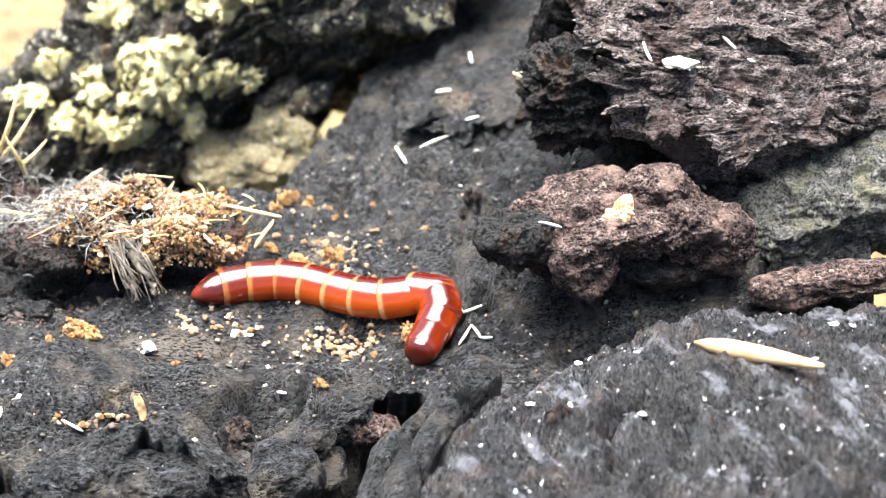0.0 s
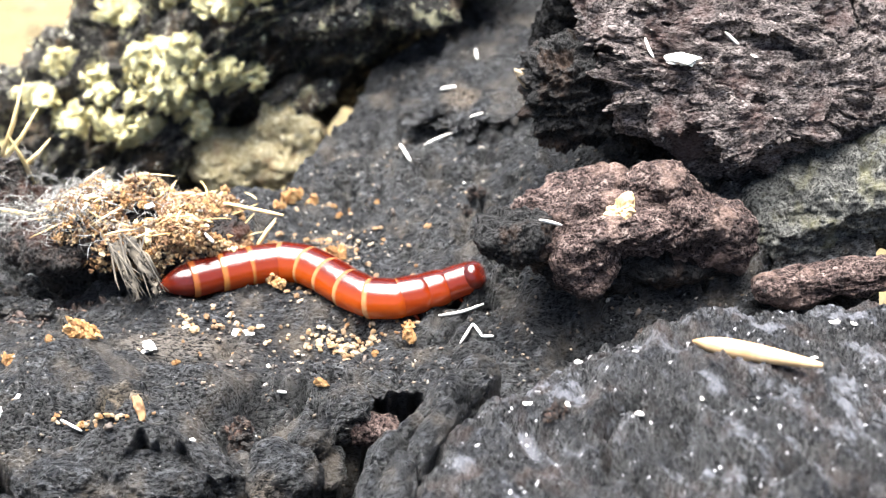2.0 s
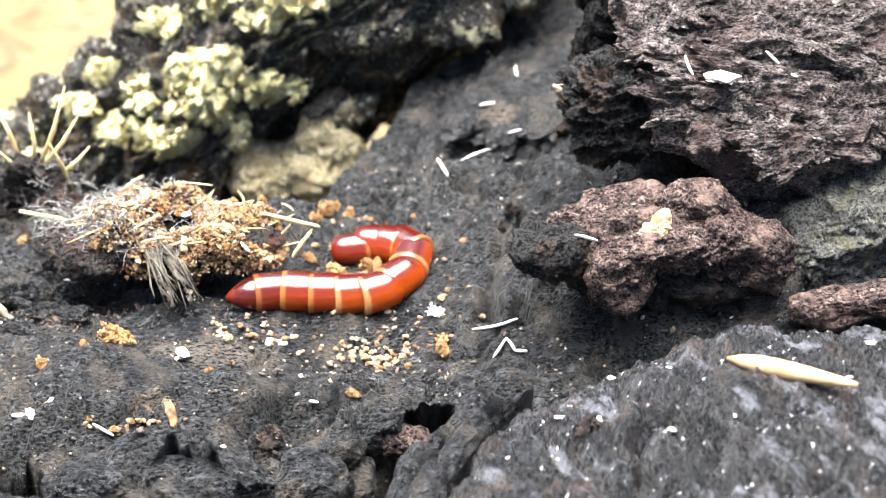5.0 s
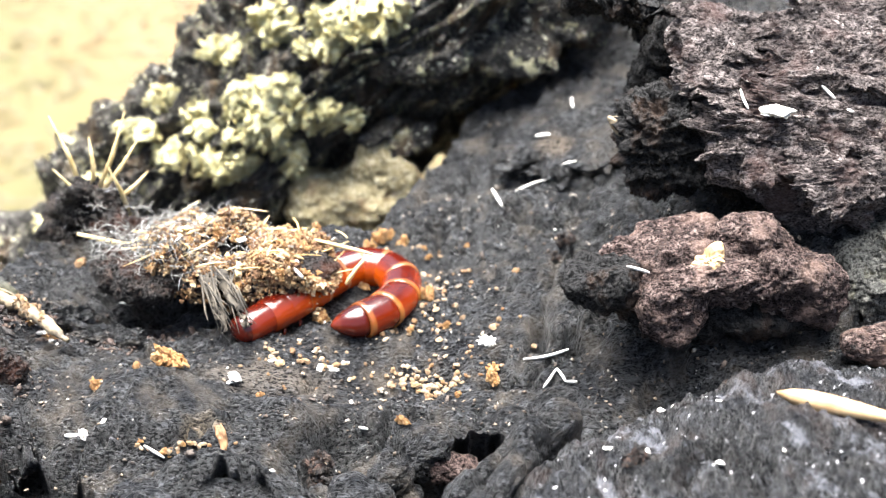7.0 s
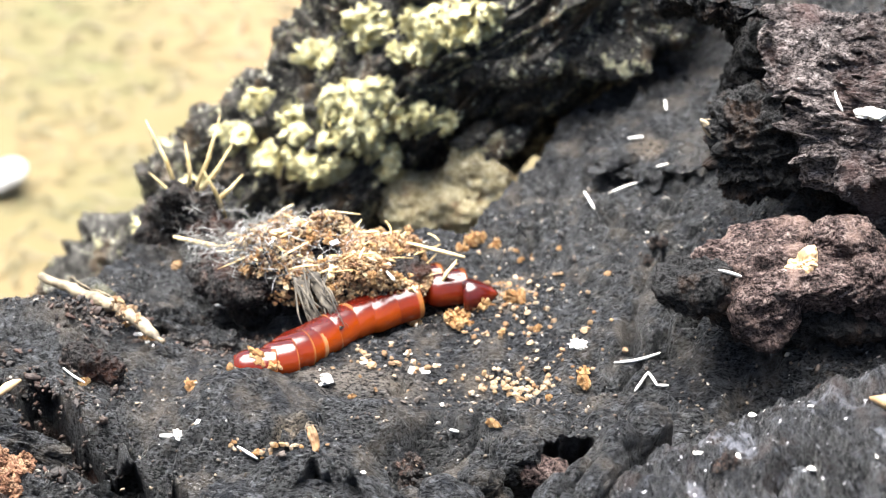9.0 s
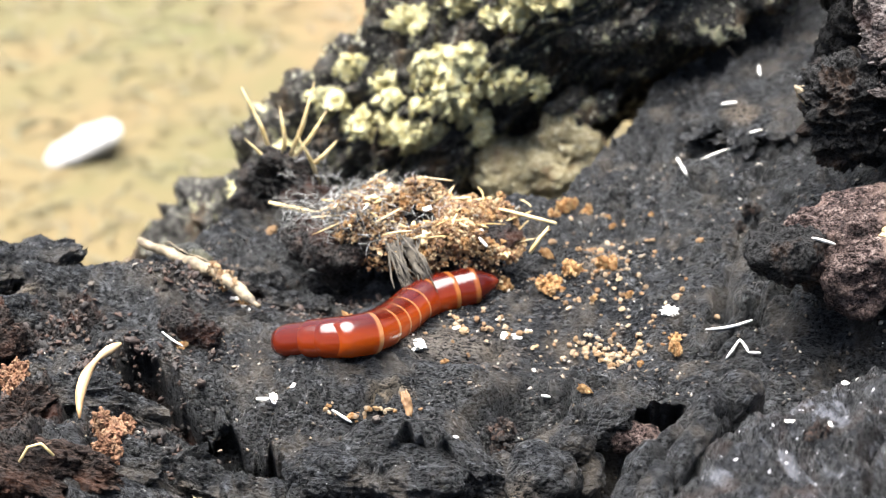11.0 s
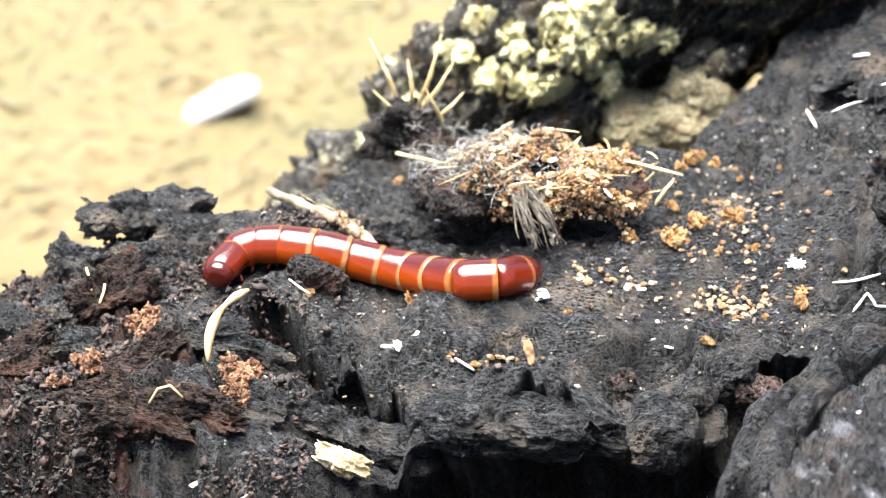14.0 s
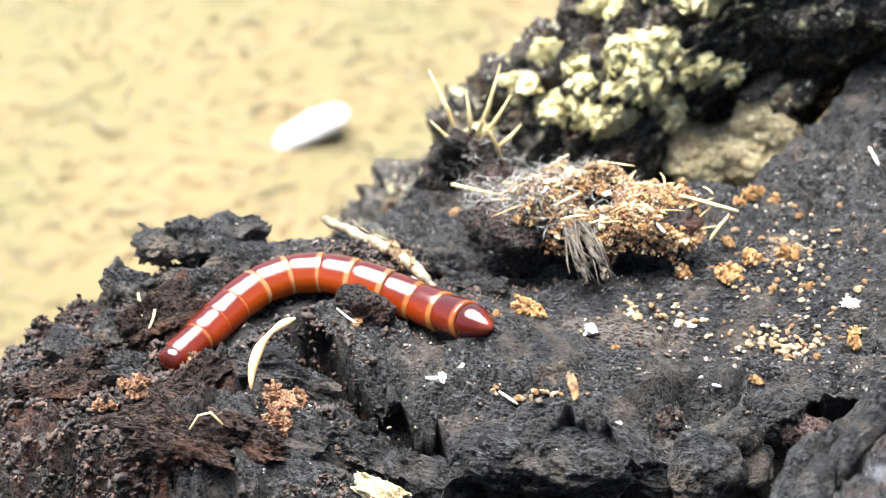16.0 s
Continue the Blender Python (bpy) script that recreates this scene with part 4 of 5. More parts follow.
def bank_height(x, y):
    p = np.stack([x, y, 0 * x], 1)
    edge = np.clip((-4.3 - x + 0.4 * fbm(p * 1.2, 301, 3)) / 0.5, 0, 1) * np.clip((-1.15 - y + 0.3 * fbm(p * 1.6, 302, 3)) / 0.3, 0, 1)
    rough = 0.13 * fbm(p * 2.2, 303, 5, 0.62, True) + 0.05 * fbm(p * 9, 304, 3, 0.6)
    holes = np.exp(-((lattice(p * np.array((0.9, 2.0, 1)) + 4, 305) / 0.12) ** 2)) * (lattice(p * 0.8 + 2, 306) > 0)
    trail = np.exp(-(((y - np.interp(x, TRAIL_X, TRAIL_Y)) / 0.28) ** 2)) * (x > -5.4)
    return ground_form(x, y) + broken_edges(x, y) - 0.7 + edge * (0.76 + rough - 0.35 * holes) * (1 - 0.75 * trail)


v, f = sheet(-8.4, -3.0, -5.2, -0.8, 0.026, bank_height)
tagged(new("humus_bank", mesh_of("humus_bank", v, f, ROT)), "crumbly dark brown humus and rotten wood bank", "humus", kind="structure")


def bank_rest(x, y):
    return max(rest(x, y), float(bank_height(np.array([x]), np.array([y]))[0]))


bits = []
d0, f0 = ball(3)
spots = np.stack([rng.uniform(-7.3, -3.4, 11000), rng.uniform(-4.6, -0.9, 11000)], 1)
keep = lattice(np.stack([spots[:, 0] * 1.5, spots[:, 1] * 2.2, 0 * spots[:, 0]], 1), 310) > -0.15
keep &= (spots[:, 0] * 0.9 + spots[:, 1] < -5.9) | (rng.random(11000) < 0.2)
spots = spots[keep]
patch = np.stack([rng.normal(-3.1, 0.33, 700), rng.normal(-0.72, 0.2, 700)], 1)
patch = np.concatenate([patch, np.stack([rng.normal(-4.05, 0.22, 350), rng.normal(-0.75, 0.2, 350)], 1)])
spots = np.concatenate([spots, patch[patch[:, 1] < 0.2]])
spots = spots[(np.abs(spots[:, 1] - np.interp(spots[:, 0], TRAIL_X, TRAIL_Y)) > 0.2) | (spots[:, 0] < -5.4)]
lifts = np.maximum(bank_height(spots[:, 0], spots[:, 1]), ground_height(spots[:, 0], spots[:, 1]))
for k, ((x, y), z) in enumerate(zip(spots, lifts)):
    s = rng.uniform(0.008, 0.024) * (1.8 if rng.random() < 0.1 else 1) * (1.1 if x < -4.8 else 1)
    bits.append((shard_of(d0, s, rng) + (x, y, z + s * 0.3), f0))
tagged(new("humus_crumbs", joined("humus_crumbs", bits, HUMUS)), "loose dark humus crumbs on the rotten bank", "humus", kind="stuff")
k = np.linspace(0, 1, 14)[:, None]
line = np.array((-4.20, -2.62, 0.30)) * (1 - k) ** 2 + 2 * np.array((-4.50, -2.95, 0.33)) * k * (1 - k) + np.array((-4.36, -3.42, 0.12)) * k * k
rod("seed_husk", line, (0.012, 0.034, 0.042, 0.034, 0.024, 0.026, 0.036, 0.044, 0.047, 0.046, 0.042, 0.034, 0.024, 0.010), HUSK, "slender curved cream husk lying on dark humus", "husk", n=10)
for k, (x, y, sx, sy, sz, tx, ty, tz) in enumerate((
    (-5.75, -1.0, 0.55, 0.25, 0.10, 0, -3, 8), (-5.9, -0.95, 0.18, 0.15, 0.12, 0, 10, 30), (-5.15, -1.3, 0.35, 0.22, 0.06, 24, 12, 20), (-5.4, -1.75, 0.4, 0.22, 0.07, 30, 18, 35), (-4.35, -2.55, 0.42, 0.15, 0.06, 35, 14, -24),
    (-4.3, -3.85, 0.34, 0.16, 0.08, 30, 6, -12), (-5.2, -3.7, 0.5, 0.2, 0.1, 32, -18, 20), (-6.4, -2.6, 0.3, 0.12, 0.06, 10, 0, -20), (-6.0, -2.2, 0.3, 0.2, 0.1, 20, -10, 0), (-5.6, -2.35, 0.35, 0.2, 0.07, 26, -14, 40), (-4.55, -2.75, 0.3, 0.16, 0.06, 30, 10, 20), (-4.0, -3.5, 0.32, 0.14, 0.06, 34, -8, -10), (-5.0, -3.2, 0.28, 0.15, 0.07, 28, -20, 50), (-6.2, -1.7, 0.26, 0.15, 0.06, 20, 10, -30), (-3.25, -3.55, 0.34, 0.14, 0.06, 30, 4, -14), (-4.7, -4.1, 0.4, 0.2, 0.08, 34, 12, 10), (-6.3, -3.1, 0.35, 0.18, 0.07, 26, -16, 25), (-3.75, -3.25, 0.3, 0.12, 0.05, 28, -8, 12), (-5.7, -2.9, 0.22, 0.14, 0.06, 20, 20, 10), (-3.2, -0.75, 0.22, 0.10, 0.05, 25, 10, 10), (-2.9, -0.85, 0.2, 0.08, 0.04, 20, -15, -20), (-3.45, -0.6, 0.16, 0.08, 0.05, 30, 20, 40))):
    z = 0.0 if k < 2 else bank_rest(x, y) + sz * 0.3
    made = plate((x, y, z), (sx, sy, sz), (tx, ty, tz), 330 + k, 44, 0.32, 0.06)
    tagged(one_lump("wood_shard", (CHAR, SHARD_WOOD)[k in (5, 6, 9, 12, 15, 16)], made, (x, y, z)), "splintered dark wood shard on the humus bank", "wood shard", "wood shards")
for x, y, r in ((-4.25, -3.12, 0.17), (-4.12, -3.36, 0.16), (-4.24, -3.5, 0.15), (-4.1, -3.5, 0.13), (-4.2, -2.98, 0.12), (-5.24, -2.62, 0.15), (-5.16, -2.9, 0.12), (-5.2, -2.48, 0.12), (-5.42, -3.28, 0.14), (-5.52, -3.2, 0.12), (-5.43, -2.38, 0.09), (-5.66, -3.56, 0.08)):
    lay("rot_clump", REDS, x, y, r * 1.3, "orange-red crumbly rotten wood clump on humus", "rotten wood", "rotten clumps", 0.2, bank_rest(x, y))
for x, y, r in ((-4.53, -4.16, 0.06), (-4.46, -4.15, 0.07), (-4.4, -4.12, 0.05), (-4.25, -4.38, 0.10), (-4.15, -4.52, 0.08), (-3.8, -4.5, 0.09), (-3.72, -4.47, 0.06), (-5.62, -2.4, 0.05), (-5.6, -3.2, 0.06), (-3.95, -1.95, 0.06)):
    lay("pale_flake", FLAKES, x, y, r * 0.62, "small white flake lying on dark humus", "flake", "pale flakes", 0.15, bank_rest(x, y))
for line in (((-4.62, -4.12, 0.22), (-4.55, -4.06, 0.32), (-4.45, -4.04, 0.34), (-4.36, -4.06, 0.24)), ((-5.62, -2.38, 0.16), (-5.61, -2.45, 0.13), (-5.62, -2.56, 0.08)), ((-5.9, -2.1, 0.14), (-5.82, -2.25, 0.16), (-5.75, -2.4, 0.10))):
    rod("straw", [(x, y, max(z, bank_rest(x, y) + 0.02)) for x, y, z in line], [0.012] * len(line), STRAW, "thin bent pale straw lying on dark humus", "straw", "loose straws", n=6)
clod = bank_rest(-3.86, -1.95)
tagged(one_lump("humus_clod", ROT, lump((-3.84, -1.98, clod + 0.05), (0.30, 0.12, 0.19), (0, 6, -12), 60, 0.07, 4.0, 353, 0.1), (-3.86, -1.92, clod)), "crumbly dark humus clod beside the trail", "humus clod")
lay("frass_clump", CLUMPS, -3.8, -2.14, 0.09, "crumbly orange-brown frass clump on humus", "frass", "frass clumps", 0.2, bank_rest(-3.8, -2.14))
for x, y in ((-2.46, -2.70), (-2.4, -2.73), (-2.3, -2.77), (-2.21, -2.79), (-2.1, -2.79), (-2.0, -2.78), (-1.92, -2.77)):
    frass_clump(x + small.uniform(-0.03, 0.03), y + small.uniform(-0.04, 0.04), small.uniform(0.025, 0.05))
z = bank_rest(-3.2, -3.9)
tagged(one_lump("lichen_crust", BEIGE, plate((-3.12, -4.02, bank_rest(-3.12, -4.02) + 0.03), (0.22, 0.075, 0.045), (30, 12, -14), 350, 30, 0.4, 0.06), (-3.2, -3.9, z)), "yellowish lichen crust on dark humus", "lichen")
tagged(one_lump("charcoal_knob", CHAR, lump((-0.64, -3.45, -0.46), (0.29, 0.26, 0.30), (0, 0, 0), 50, 0.07, 3.0, 352, 0.2), (-0.62, -3.45, -0.9)), "rounded grey charcoal knob below the log edge", "charcoal")

# ---- the nest of frass, straw and fibre ----
NEST = np.array((-2.05, -0.22, 0.0))
NEST_TURN = radians(-12)


def nest_place(u, v):
    """u along (-1..1), v across (-1..1): place and top height of the nest mat, in centimetres."""
    x = NEST[0] + math.cos(NEST_TURN) * u * 1.12 - math.sin(NEST_TURN) * v * 0.52
    y = NEST[1] + math.sin(NEST_TURN) * u * 1.12 + math.cos(NEST_TURN) * v * 0.52
    p = np.array([[x * 2.0, y * 2.6, 0.0], [x * 5.5, y * 5.5, 3.0]])
    knobs = lattice(p, 360)
    z = 0.04 + 0.20 * max(0.0, 1 - u * u - 0.8 * v * v) ** 0.6 + 0.17 * float(knobs[0]) + 0.09 * float(knobs[1])
    return x, y, z


nest = new("debris_nest")
nest.location = NEST * CM
tagged(nest, "matted nest of brown frass, straw and grey fibres", "debris")
core = lump(NEST + np.array((0, 0, 0.02)), (1.0, 0.48, 0.06), (6, 0, -12), 60, 0.10, 2.6, 361, 0.2)
ob = new("mat", mesh_of("mat", ((core[0] - NEST) * CM).tolist(), core[1].tolist(), ROT))
ob.parent = nest
# dark lumps: hanging roots, and the shade under the nest put in as shapes
for o, hs, seed in (((-0.55, -0.2, -0.10), (0.45, 0.22, 0.16), 366), ((-0.85, 0.05, -0.12), (0.35, 0.3, 0.18), 367), ((-0.2, 0.0, -0.12), (0.4, 0.3, 0.14), 368)):
    v, f = lump(np.array(o), hs, (0, 0, 0), 40, 0.09, 4.0, seed, 0.1)
    ob = new("root_clod", mesh_of("root_clod", (v * CM).tolist(), f.tolist(), ROT))
    ob.parent = nest
bits = []
d1, f1 = ball(3)
while len(bits) < 7200:
    u, v = rng.uniform(-0.75, 1.05), rng.uniform(-1, 1)
    if u * u + v * v > 1.0 or rng.random() > 0.25 + 0.75 * (u + 0.7):
        continue
    x, y, z = nest_place(u, v)
    if lattice(np.array([[x * 3.1, y * 3.1, 5.0]]), 364)[0] < -0.25:
        continue
    s = rng.uniform(0.008, 0.021) * (1.8 if rng.random() < 0.06 else 1)
    drop = -0.33 * rng.random() if v < -0.4 else -0.07 * rng.random()
    bits.append((shard_of(d1, s, rng) + np.array((x, y, z + drop)) - NEST, f1))
ob = tagged(new("loose_frass", joined("loose_frass", bits, GRAIN, False)), "loose orange-brown frass grains", kind="stuff")
ob.parent = nest


def wisp(x, y, z, length, lift, r, turn, curl=0.3):
    k = np.linspace(0, 1, 5)
    c, s = math.cos(turn), math.sin(turn)
    b = rng.uniform(-curl, curl) * length
    return tube(np.stack([x + length * (c * (k - 0.5)) - s * b * np.sin(k * 3.1), y + length * (s * (k - 0.5)) + c * b * np.sin(k * 3.1), z + lift * (k - 0.3) + 0.5 * abs(b) * np.sin(k * 3.1)], 1), r * np.array((0.6, 1, 1, 0.9, 0.4)), 4)


bits = []
while len(bits) < 1300:
    u, v = rng.uniform(-1.25, 1.0), rng.uniform(-1.05, 1.05)
    if u * u * 0.7 + v * v > 1.0 or rng.random() > 0.4 - 0.9 * u:
        continue
    x, y, z = nest_place(u, v)
    w = wisp(x, y, z - 0.10 * rng.random() + 0.02, rng.uniform(0.06, 0.24), rng.uniform(-0.08, 0.12), rng.uniform(0.0016, 0.0034), rng.uniform(0, 6.28), 0.4)
    bits.append((w[0] - NEST, w[1]))
ob = tagged(new("fibre_tangle", joined("fibre_tangle", bits, FIBRES)), "tangled grey and white fine fibres", kind="stuff")
ob.parent = nest
for k in range(30):
    u, v = rng.uniform(-0.8, 1.05), rng.uniform(-0.95, 0.95)
    x, y, z = nest_place(u, v)
    w = wisp(x, y, z + 0.03, rng.uniform(0.10, 0.40), rng.uniform(-0.05, 0.10), rng.uniform(0.005, 0.013), rng.normal(0.0, 1.1), 0.06)
    ob = new("straw", joined("straw", [(w[0] - NEST, w[1])], STRAWS))
    ob.parent = nest
for k in range(26):
    u, v = rng.uniform(-0.4, 1.0), rng.uniform(-0.8, 0.7)
    x, y, z = nest_place(u, v)
    s = rng.uniform(0.012, 0.032)
    made = plate((0, 0, 0), (s * 1.6, s, s * 0.35), (rng.uniform(-50, 50), rng.uniform(-50, 50), rng.uniform(0, 360)), 380 + k, 6, 0.4, s * 0.2)
    ob = new("flake", joined("flake", [(made[0] + np.array((x, y, z + 0.03)) - NEST, made[1])], (WHITE, HUSK, STRAW, STRAW)[k % 4]))
    ob.parent = nest
for k in range(30):
    u, v = rng.uniform(-0.5, 1.0), rng.uniform(-0.9, 0.8)
    x, y, z = nest_place(u, v)
    ob = new("frass_clod", CLUMPS[k % 6])
    ob.parent = nest
    ob.location = (np.array((x, y, z - 0.03)) - NEST) * CM
    ob.scale = [rng.uniform(0.06, 0.11)] * 3
    ob.rotation_euler = rng.uniform(0, 6, 3)
# the grey fibrous stalks that hang from the nest's front edge
for k, ends in enumerate((((-2.05, -0.62, 0.10), (-1.9, -0.92, 0.04), (-1.74, -1.20, -0.10)), ((-2.15, -0.65, 0.06), (-2.05, -0.95, 0.0), (-1.93, -1.22, -0.14)))):
    path = np.array([np.array(ends[0]) * (1 - t) ** 2 + 2 * np.array(ends[1]) * t * (1 - t) + np.array(ends[2]) * t * t for t in np.linspace(0, 1, 16)])
    stem = tube(path + rng.normal(0, 0.010, path.shape), 0.075 - 0.058 * np.linspace(0, 1, 16) + rng.uniform(-0.012, 0.012, 16), 9)
    strands = [(stem[0] + rng.normal(0, 0.017, stem[0].shape), stem[1])]
    for j in range(15):
        o = rng.normal(0, 0.035, 3)
        p = [np.array(e) + o * (1.2 - 0.2 * i) + rng.normal(0, 0.04, 3) for i, e in enumerate(ends)]
        p[2] = p[1] + (p[2] - p[1]) * rng.uniform(0.2, 1.1)
        strands.append(tube(p, (0.008, 0.010, 0.003), 5))
    ob = new("stalk", joined("stalk", [(v - NEST, f) for v, f in strands], GREY_FIBRE))
    ob.parent = nest
    tagged(ob, "grey fibrous hanging stalk", kind="stuff")
made = plate((-0.80, -0.42, 0.02), (0.17, 0.035, 0.008), (20, -58, -20), 377, 12, 0.15, 0.01)
tagged(one_lump("dry_leaf", STRAW, made, (-0.86, -0.42, -0.1)), "upright tan dry leaf blade in the nest", "leaf")
for p, q, r in (((-3.5, 0.22, 0.04), (-2.7, -0.05, 0.0), 0.028), ((-1.2, -0.2, 0.22), (-0.65, -0.3, 0.12), 0.018)):
    p, q = np.array(p), np.array(q)
    rod("straw", [p, p * 0.66 + q * 0.34, p * 0.33 + q * 0.67, q], (r * 0.6, r, r, r * 0.7), STRAW, "pale yellow straw resting on the nest edge", "straw", "loose straws")

# ---- the soil tuft with grass stubs beside the nest ----
tuft = tagged(new("soil_tuft"), "dark soil tuft with dry grass stubs", "grass tuft")
T = np.array((-3.5, 1.0, -0.35))
tuft.location = T * CM
for k, (o, h) in enumerate((((0, 0, 0.2), (0.32, 0.28, 0.22)), ((0.05, 0, 0.42), (0.28, 0.22, 0.13)), ((0.35, -0.25, 0.12), (0.35, 0.25, 0.16)), ((-0.35, 0.2, 0.0), (0.25, 0.3, 0.2)))):
    v, f = lump(np.array(o), h, (0, 0, 0), 44, 0.13, 3.6, 390 + k, 0.1)
    ob = new("soil_clod", mesh_of("soil_clod", (v * CM).tolist(), f.tolist(), ROT))
    ob.parent = tuft
for k, (bx, bz, tx, ty, tz) in enumerate(((-0.08, 0.35, -0.36, 0.1, 1.22), (0.02, 0.35, 0.40, 0.05, 1.30), (0.08, 0.42, 0.50, 0.0, 1.0), (-0.02, 0.2, -0.30, -0.25, 0.82), (0.26, 0.35, 0.60, -0.1, 0.72), (0.0, 0.4, 0.02, 0.05, 1.02), (0.36, 0.1, 0.24, -0.25, 0.85))):
    v, f = tube([(bx, 0, bz), ((bx + tx) / 2 + 0.03, ty / 2, (bz + tz) / 2), (tx, ty, tz)], (0.026, 0.024, 0.005), 5)
    ob = new("grass_stub", joined("grass_stub", [(v, f)], STRAW))
    ob.parent = tuft
bits = []
for k in range(170):
    d = rng.normal(0, 1, 3)
    d /= np.linalg.norm(d)
    d[2] = abs(d[2])
    w = wisp(*(d * (0.42, 0.36, 0.36) + (0.15, -0.05, 0.12)), rng.uniform(0.08, 0.25), rng.uniform(-0.1, 0.1), rng.uniform(0.0012, 0.0028), rng.uniform(0, 6.28), 0.5)
    bits.append(w)
ob = tagged(new("fibre_tangle", joined("fibre_tangle", bits, FIBRES)), "tangled white fine fibres", kind="stuff")
ob.parent = tuft
for x, y, r in ((-3.05, -0.05, 0.12), (-2.95, -0.12, 0.10), (-3.15, 0.02, 0.08)):
    pale_flake(x, y, r)

# ---- fine crumbs over the charred log ----
d2, f2 = ball(3)
spots = np.stack([rng.uniform(-6.5, 3.6, 9000), rng.uniform(-3.6, 3.2, 9000)], 1)
keep = lattice(np.stack([spots[:, 0] * 0.9, spots[:, 1] * 1.3, 0 * spots[:, 0]], 1), 510) + rng.uniform(-0.6, 0.6, 9000) > 0.05
keep &= (spots[:, 1] < np.interp(spots[:, 0], BACK_X, BACK_Y) - 0.1) & (spots[:, 1] > front_edge(spots[:, 0]) + 0.05)
spots = spots[keep]
bits = []
for (x, y), z in zip(spots, ground_height(spots[:, 0], spots[:, 1])):
    s = rng.uniform(0.005, 0.016) * (2.0 if rng.random() < 0.05 else 1)
    bits.append((shard_of(d2, s, rng) + (x, y, z + s * 0.3), f2))
tagged(new("fine_debris", joined("fine_debris", bits, DUST)), "fine dark and pale crumbs scattered over charred wood", "debris", kind="stuff")

# ---- the larva ----
larva = tagged(new("larva"), "glossy red-brown segmented beetle larva crawling on log", "larva")
SHARES = (("head", 0.05), ("thorax_segment", 0.08), ("thorax_segment", 0.06), ("thorax_segment", 0.066), *[("body_segment", 0.084)] * 8, ("tail_segment", 0.072))
LENGTH, RADIUS = 3.15, 0.195


def larva_material(name, dark, light, ring):
    m, nt, b = shader(name, 0.2)
    tc = nt.nodes.new("ShaderNodeTexCoord")
    at = nt.nodes.new("ShaderNodeSeparateXYZ")
    nt.links.new(tc.outputs["Object"], at.inputs[0])
    # back: brighter below, light through the translucent sides put into the colour
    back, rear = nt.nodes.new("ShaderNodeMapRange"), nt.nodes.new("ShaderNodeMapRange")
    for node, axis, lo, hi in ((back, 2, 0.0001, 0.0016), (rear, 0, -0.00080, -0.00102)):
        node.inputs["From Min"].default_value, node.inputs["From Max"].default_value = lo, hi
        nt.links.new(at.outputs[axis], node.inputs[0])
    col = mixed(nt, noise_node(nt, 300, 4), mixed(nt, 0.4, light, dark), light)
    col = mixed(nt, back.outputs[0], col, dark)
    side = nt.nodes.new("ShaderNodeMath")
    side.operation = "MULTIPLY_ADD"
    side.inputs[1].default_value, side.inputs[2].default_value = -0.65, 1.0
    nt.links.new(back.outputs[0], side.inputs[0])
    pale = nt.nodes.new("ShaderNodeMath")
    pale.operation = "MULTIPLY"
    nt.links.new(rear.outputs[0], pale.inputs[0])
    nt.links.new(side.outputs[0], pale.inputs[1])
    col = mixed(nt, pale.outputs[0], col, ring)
    nt.links.new(col, b.inputs["Base Color"])
    b.inputs["Subsurface Weight"].default_value = 0.15
    b.inputs["Subsurface Radius"].default_value = (0.0012, 0.0004, 0.0002)
    b.inputs["Subsurface Scale"].default_value = 1.0
    b.inputs["Specular IOR Level"].default_value = 0.2
    b.inputs["Coat Weight"].default_value = 0.5
    b.inputs["Coat IOR"].default_value = 1.5
    b.inputs["Coat Roughness"].default_value = 0.17
    bumped(nt, b, noise_node(nt, 700, 4), 0.00006)
    return m


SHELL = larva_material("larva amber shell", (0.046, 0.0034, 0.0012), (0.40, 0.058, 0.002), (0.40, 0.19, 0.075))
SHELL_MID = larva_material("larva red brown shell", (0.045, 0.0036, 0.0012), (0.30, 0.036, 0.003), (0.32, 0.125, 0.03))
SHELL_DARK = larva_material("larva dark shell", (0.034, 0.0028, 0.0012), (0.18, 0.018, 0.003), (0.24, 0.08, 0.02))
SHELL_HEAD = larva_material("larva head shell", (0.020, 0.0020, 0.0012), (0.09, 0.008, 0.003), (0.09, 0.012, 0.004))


def ring_body(profile, n=28):
    bm = bmesh.new()
    rings = []
    for x, r in profile:
        rings.append([bm.verts.new((x * CM, math.cos(a) * r * CM, math.sin(a) * r * 0.94 * CM)) for a in (2 * math.pi * k / n for k in range(n))])
    for a, b in zip(rings, rings[1:]):
        for k in range(n):
            bm.faces.new((a[k], a[(k + 1) % n], b[(k + 1) % n], b[k]))
    bm.faces.new(rings[0][::-1])
    bm.faces.new(rings[-1])
    bmesh.ops.recalc_face_normals(bm, faces=bm.faces)
    return bm


pieces, middles, at = [], [], 0.0
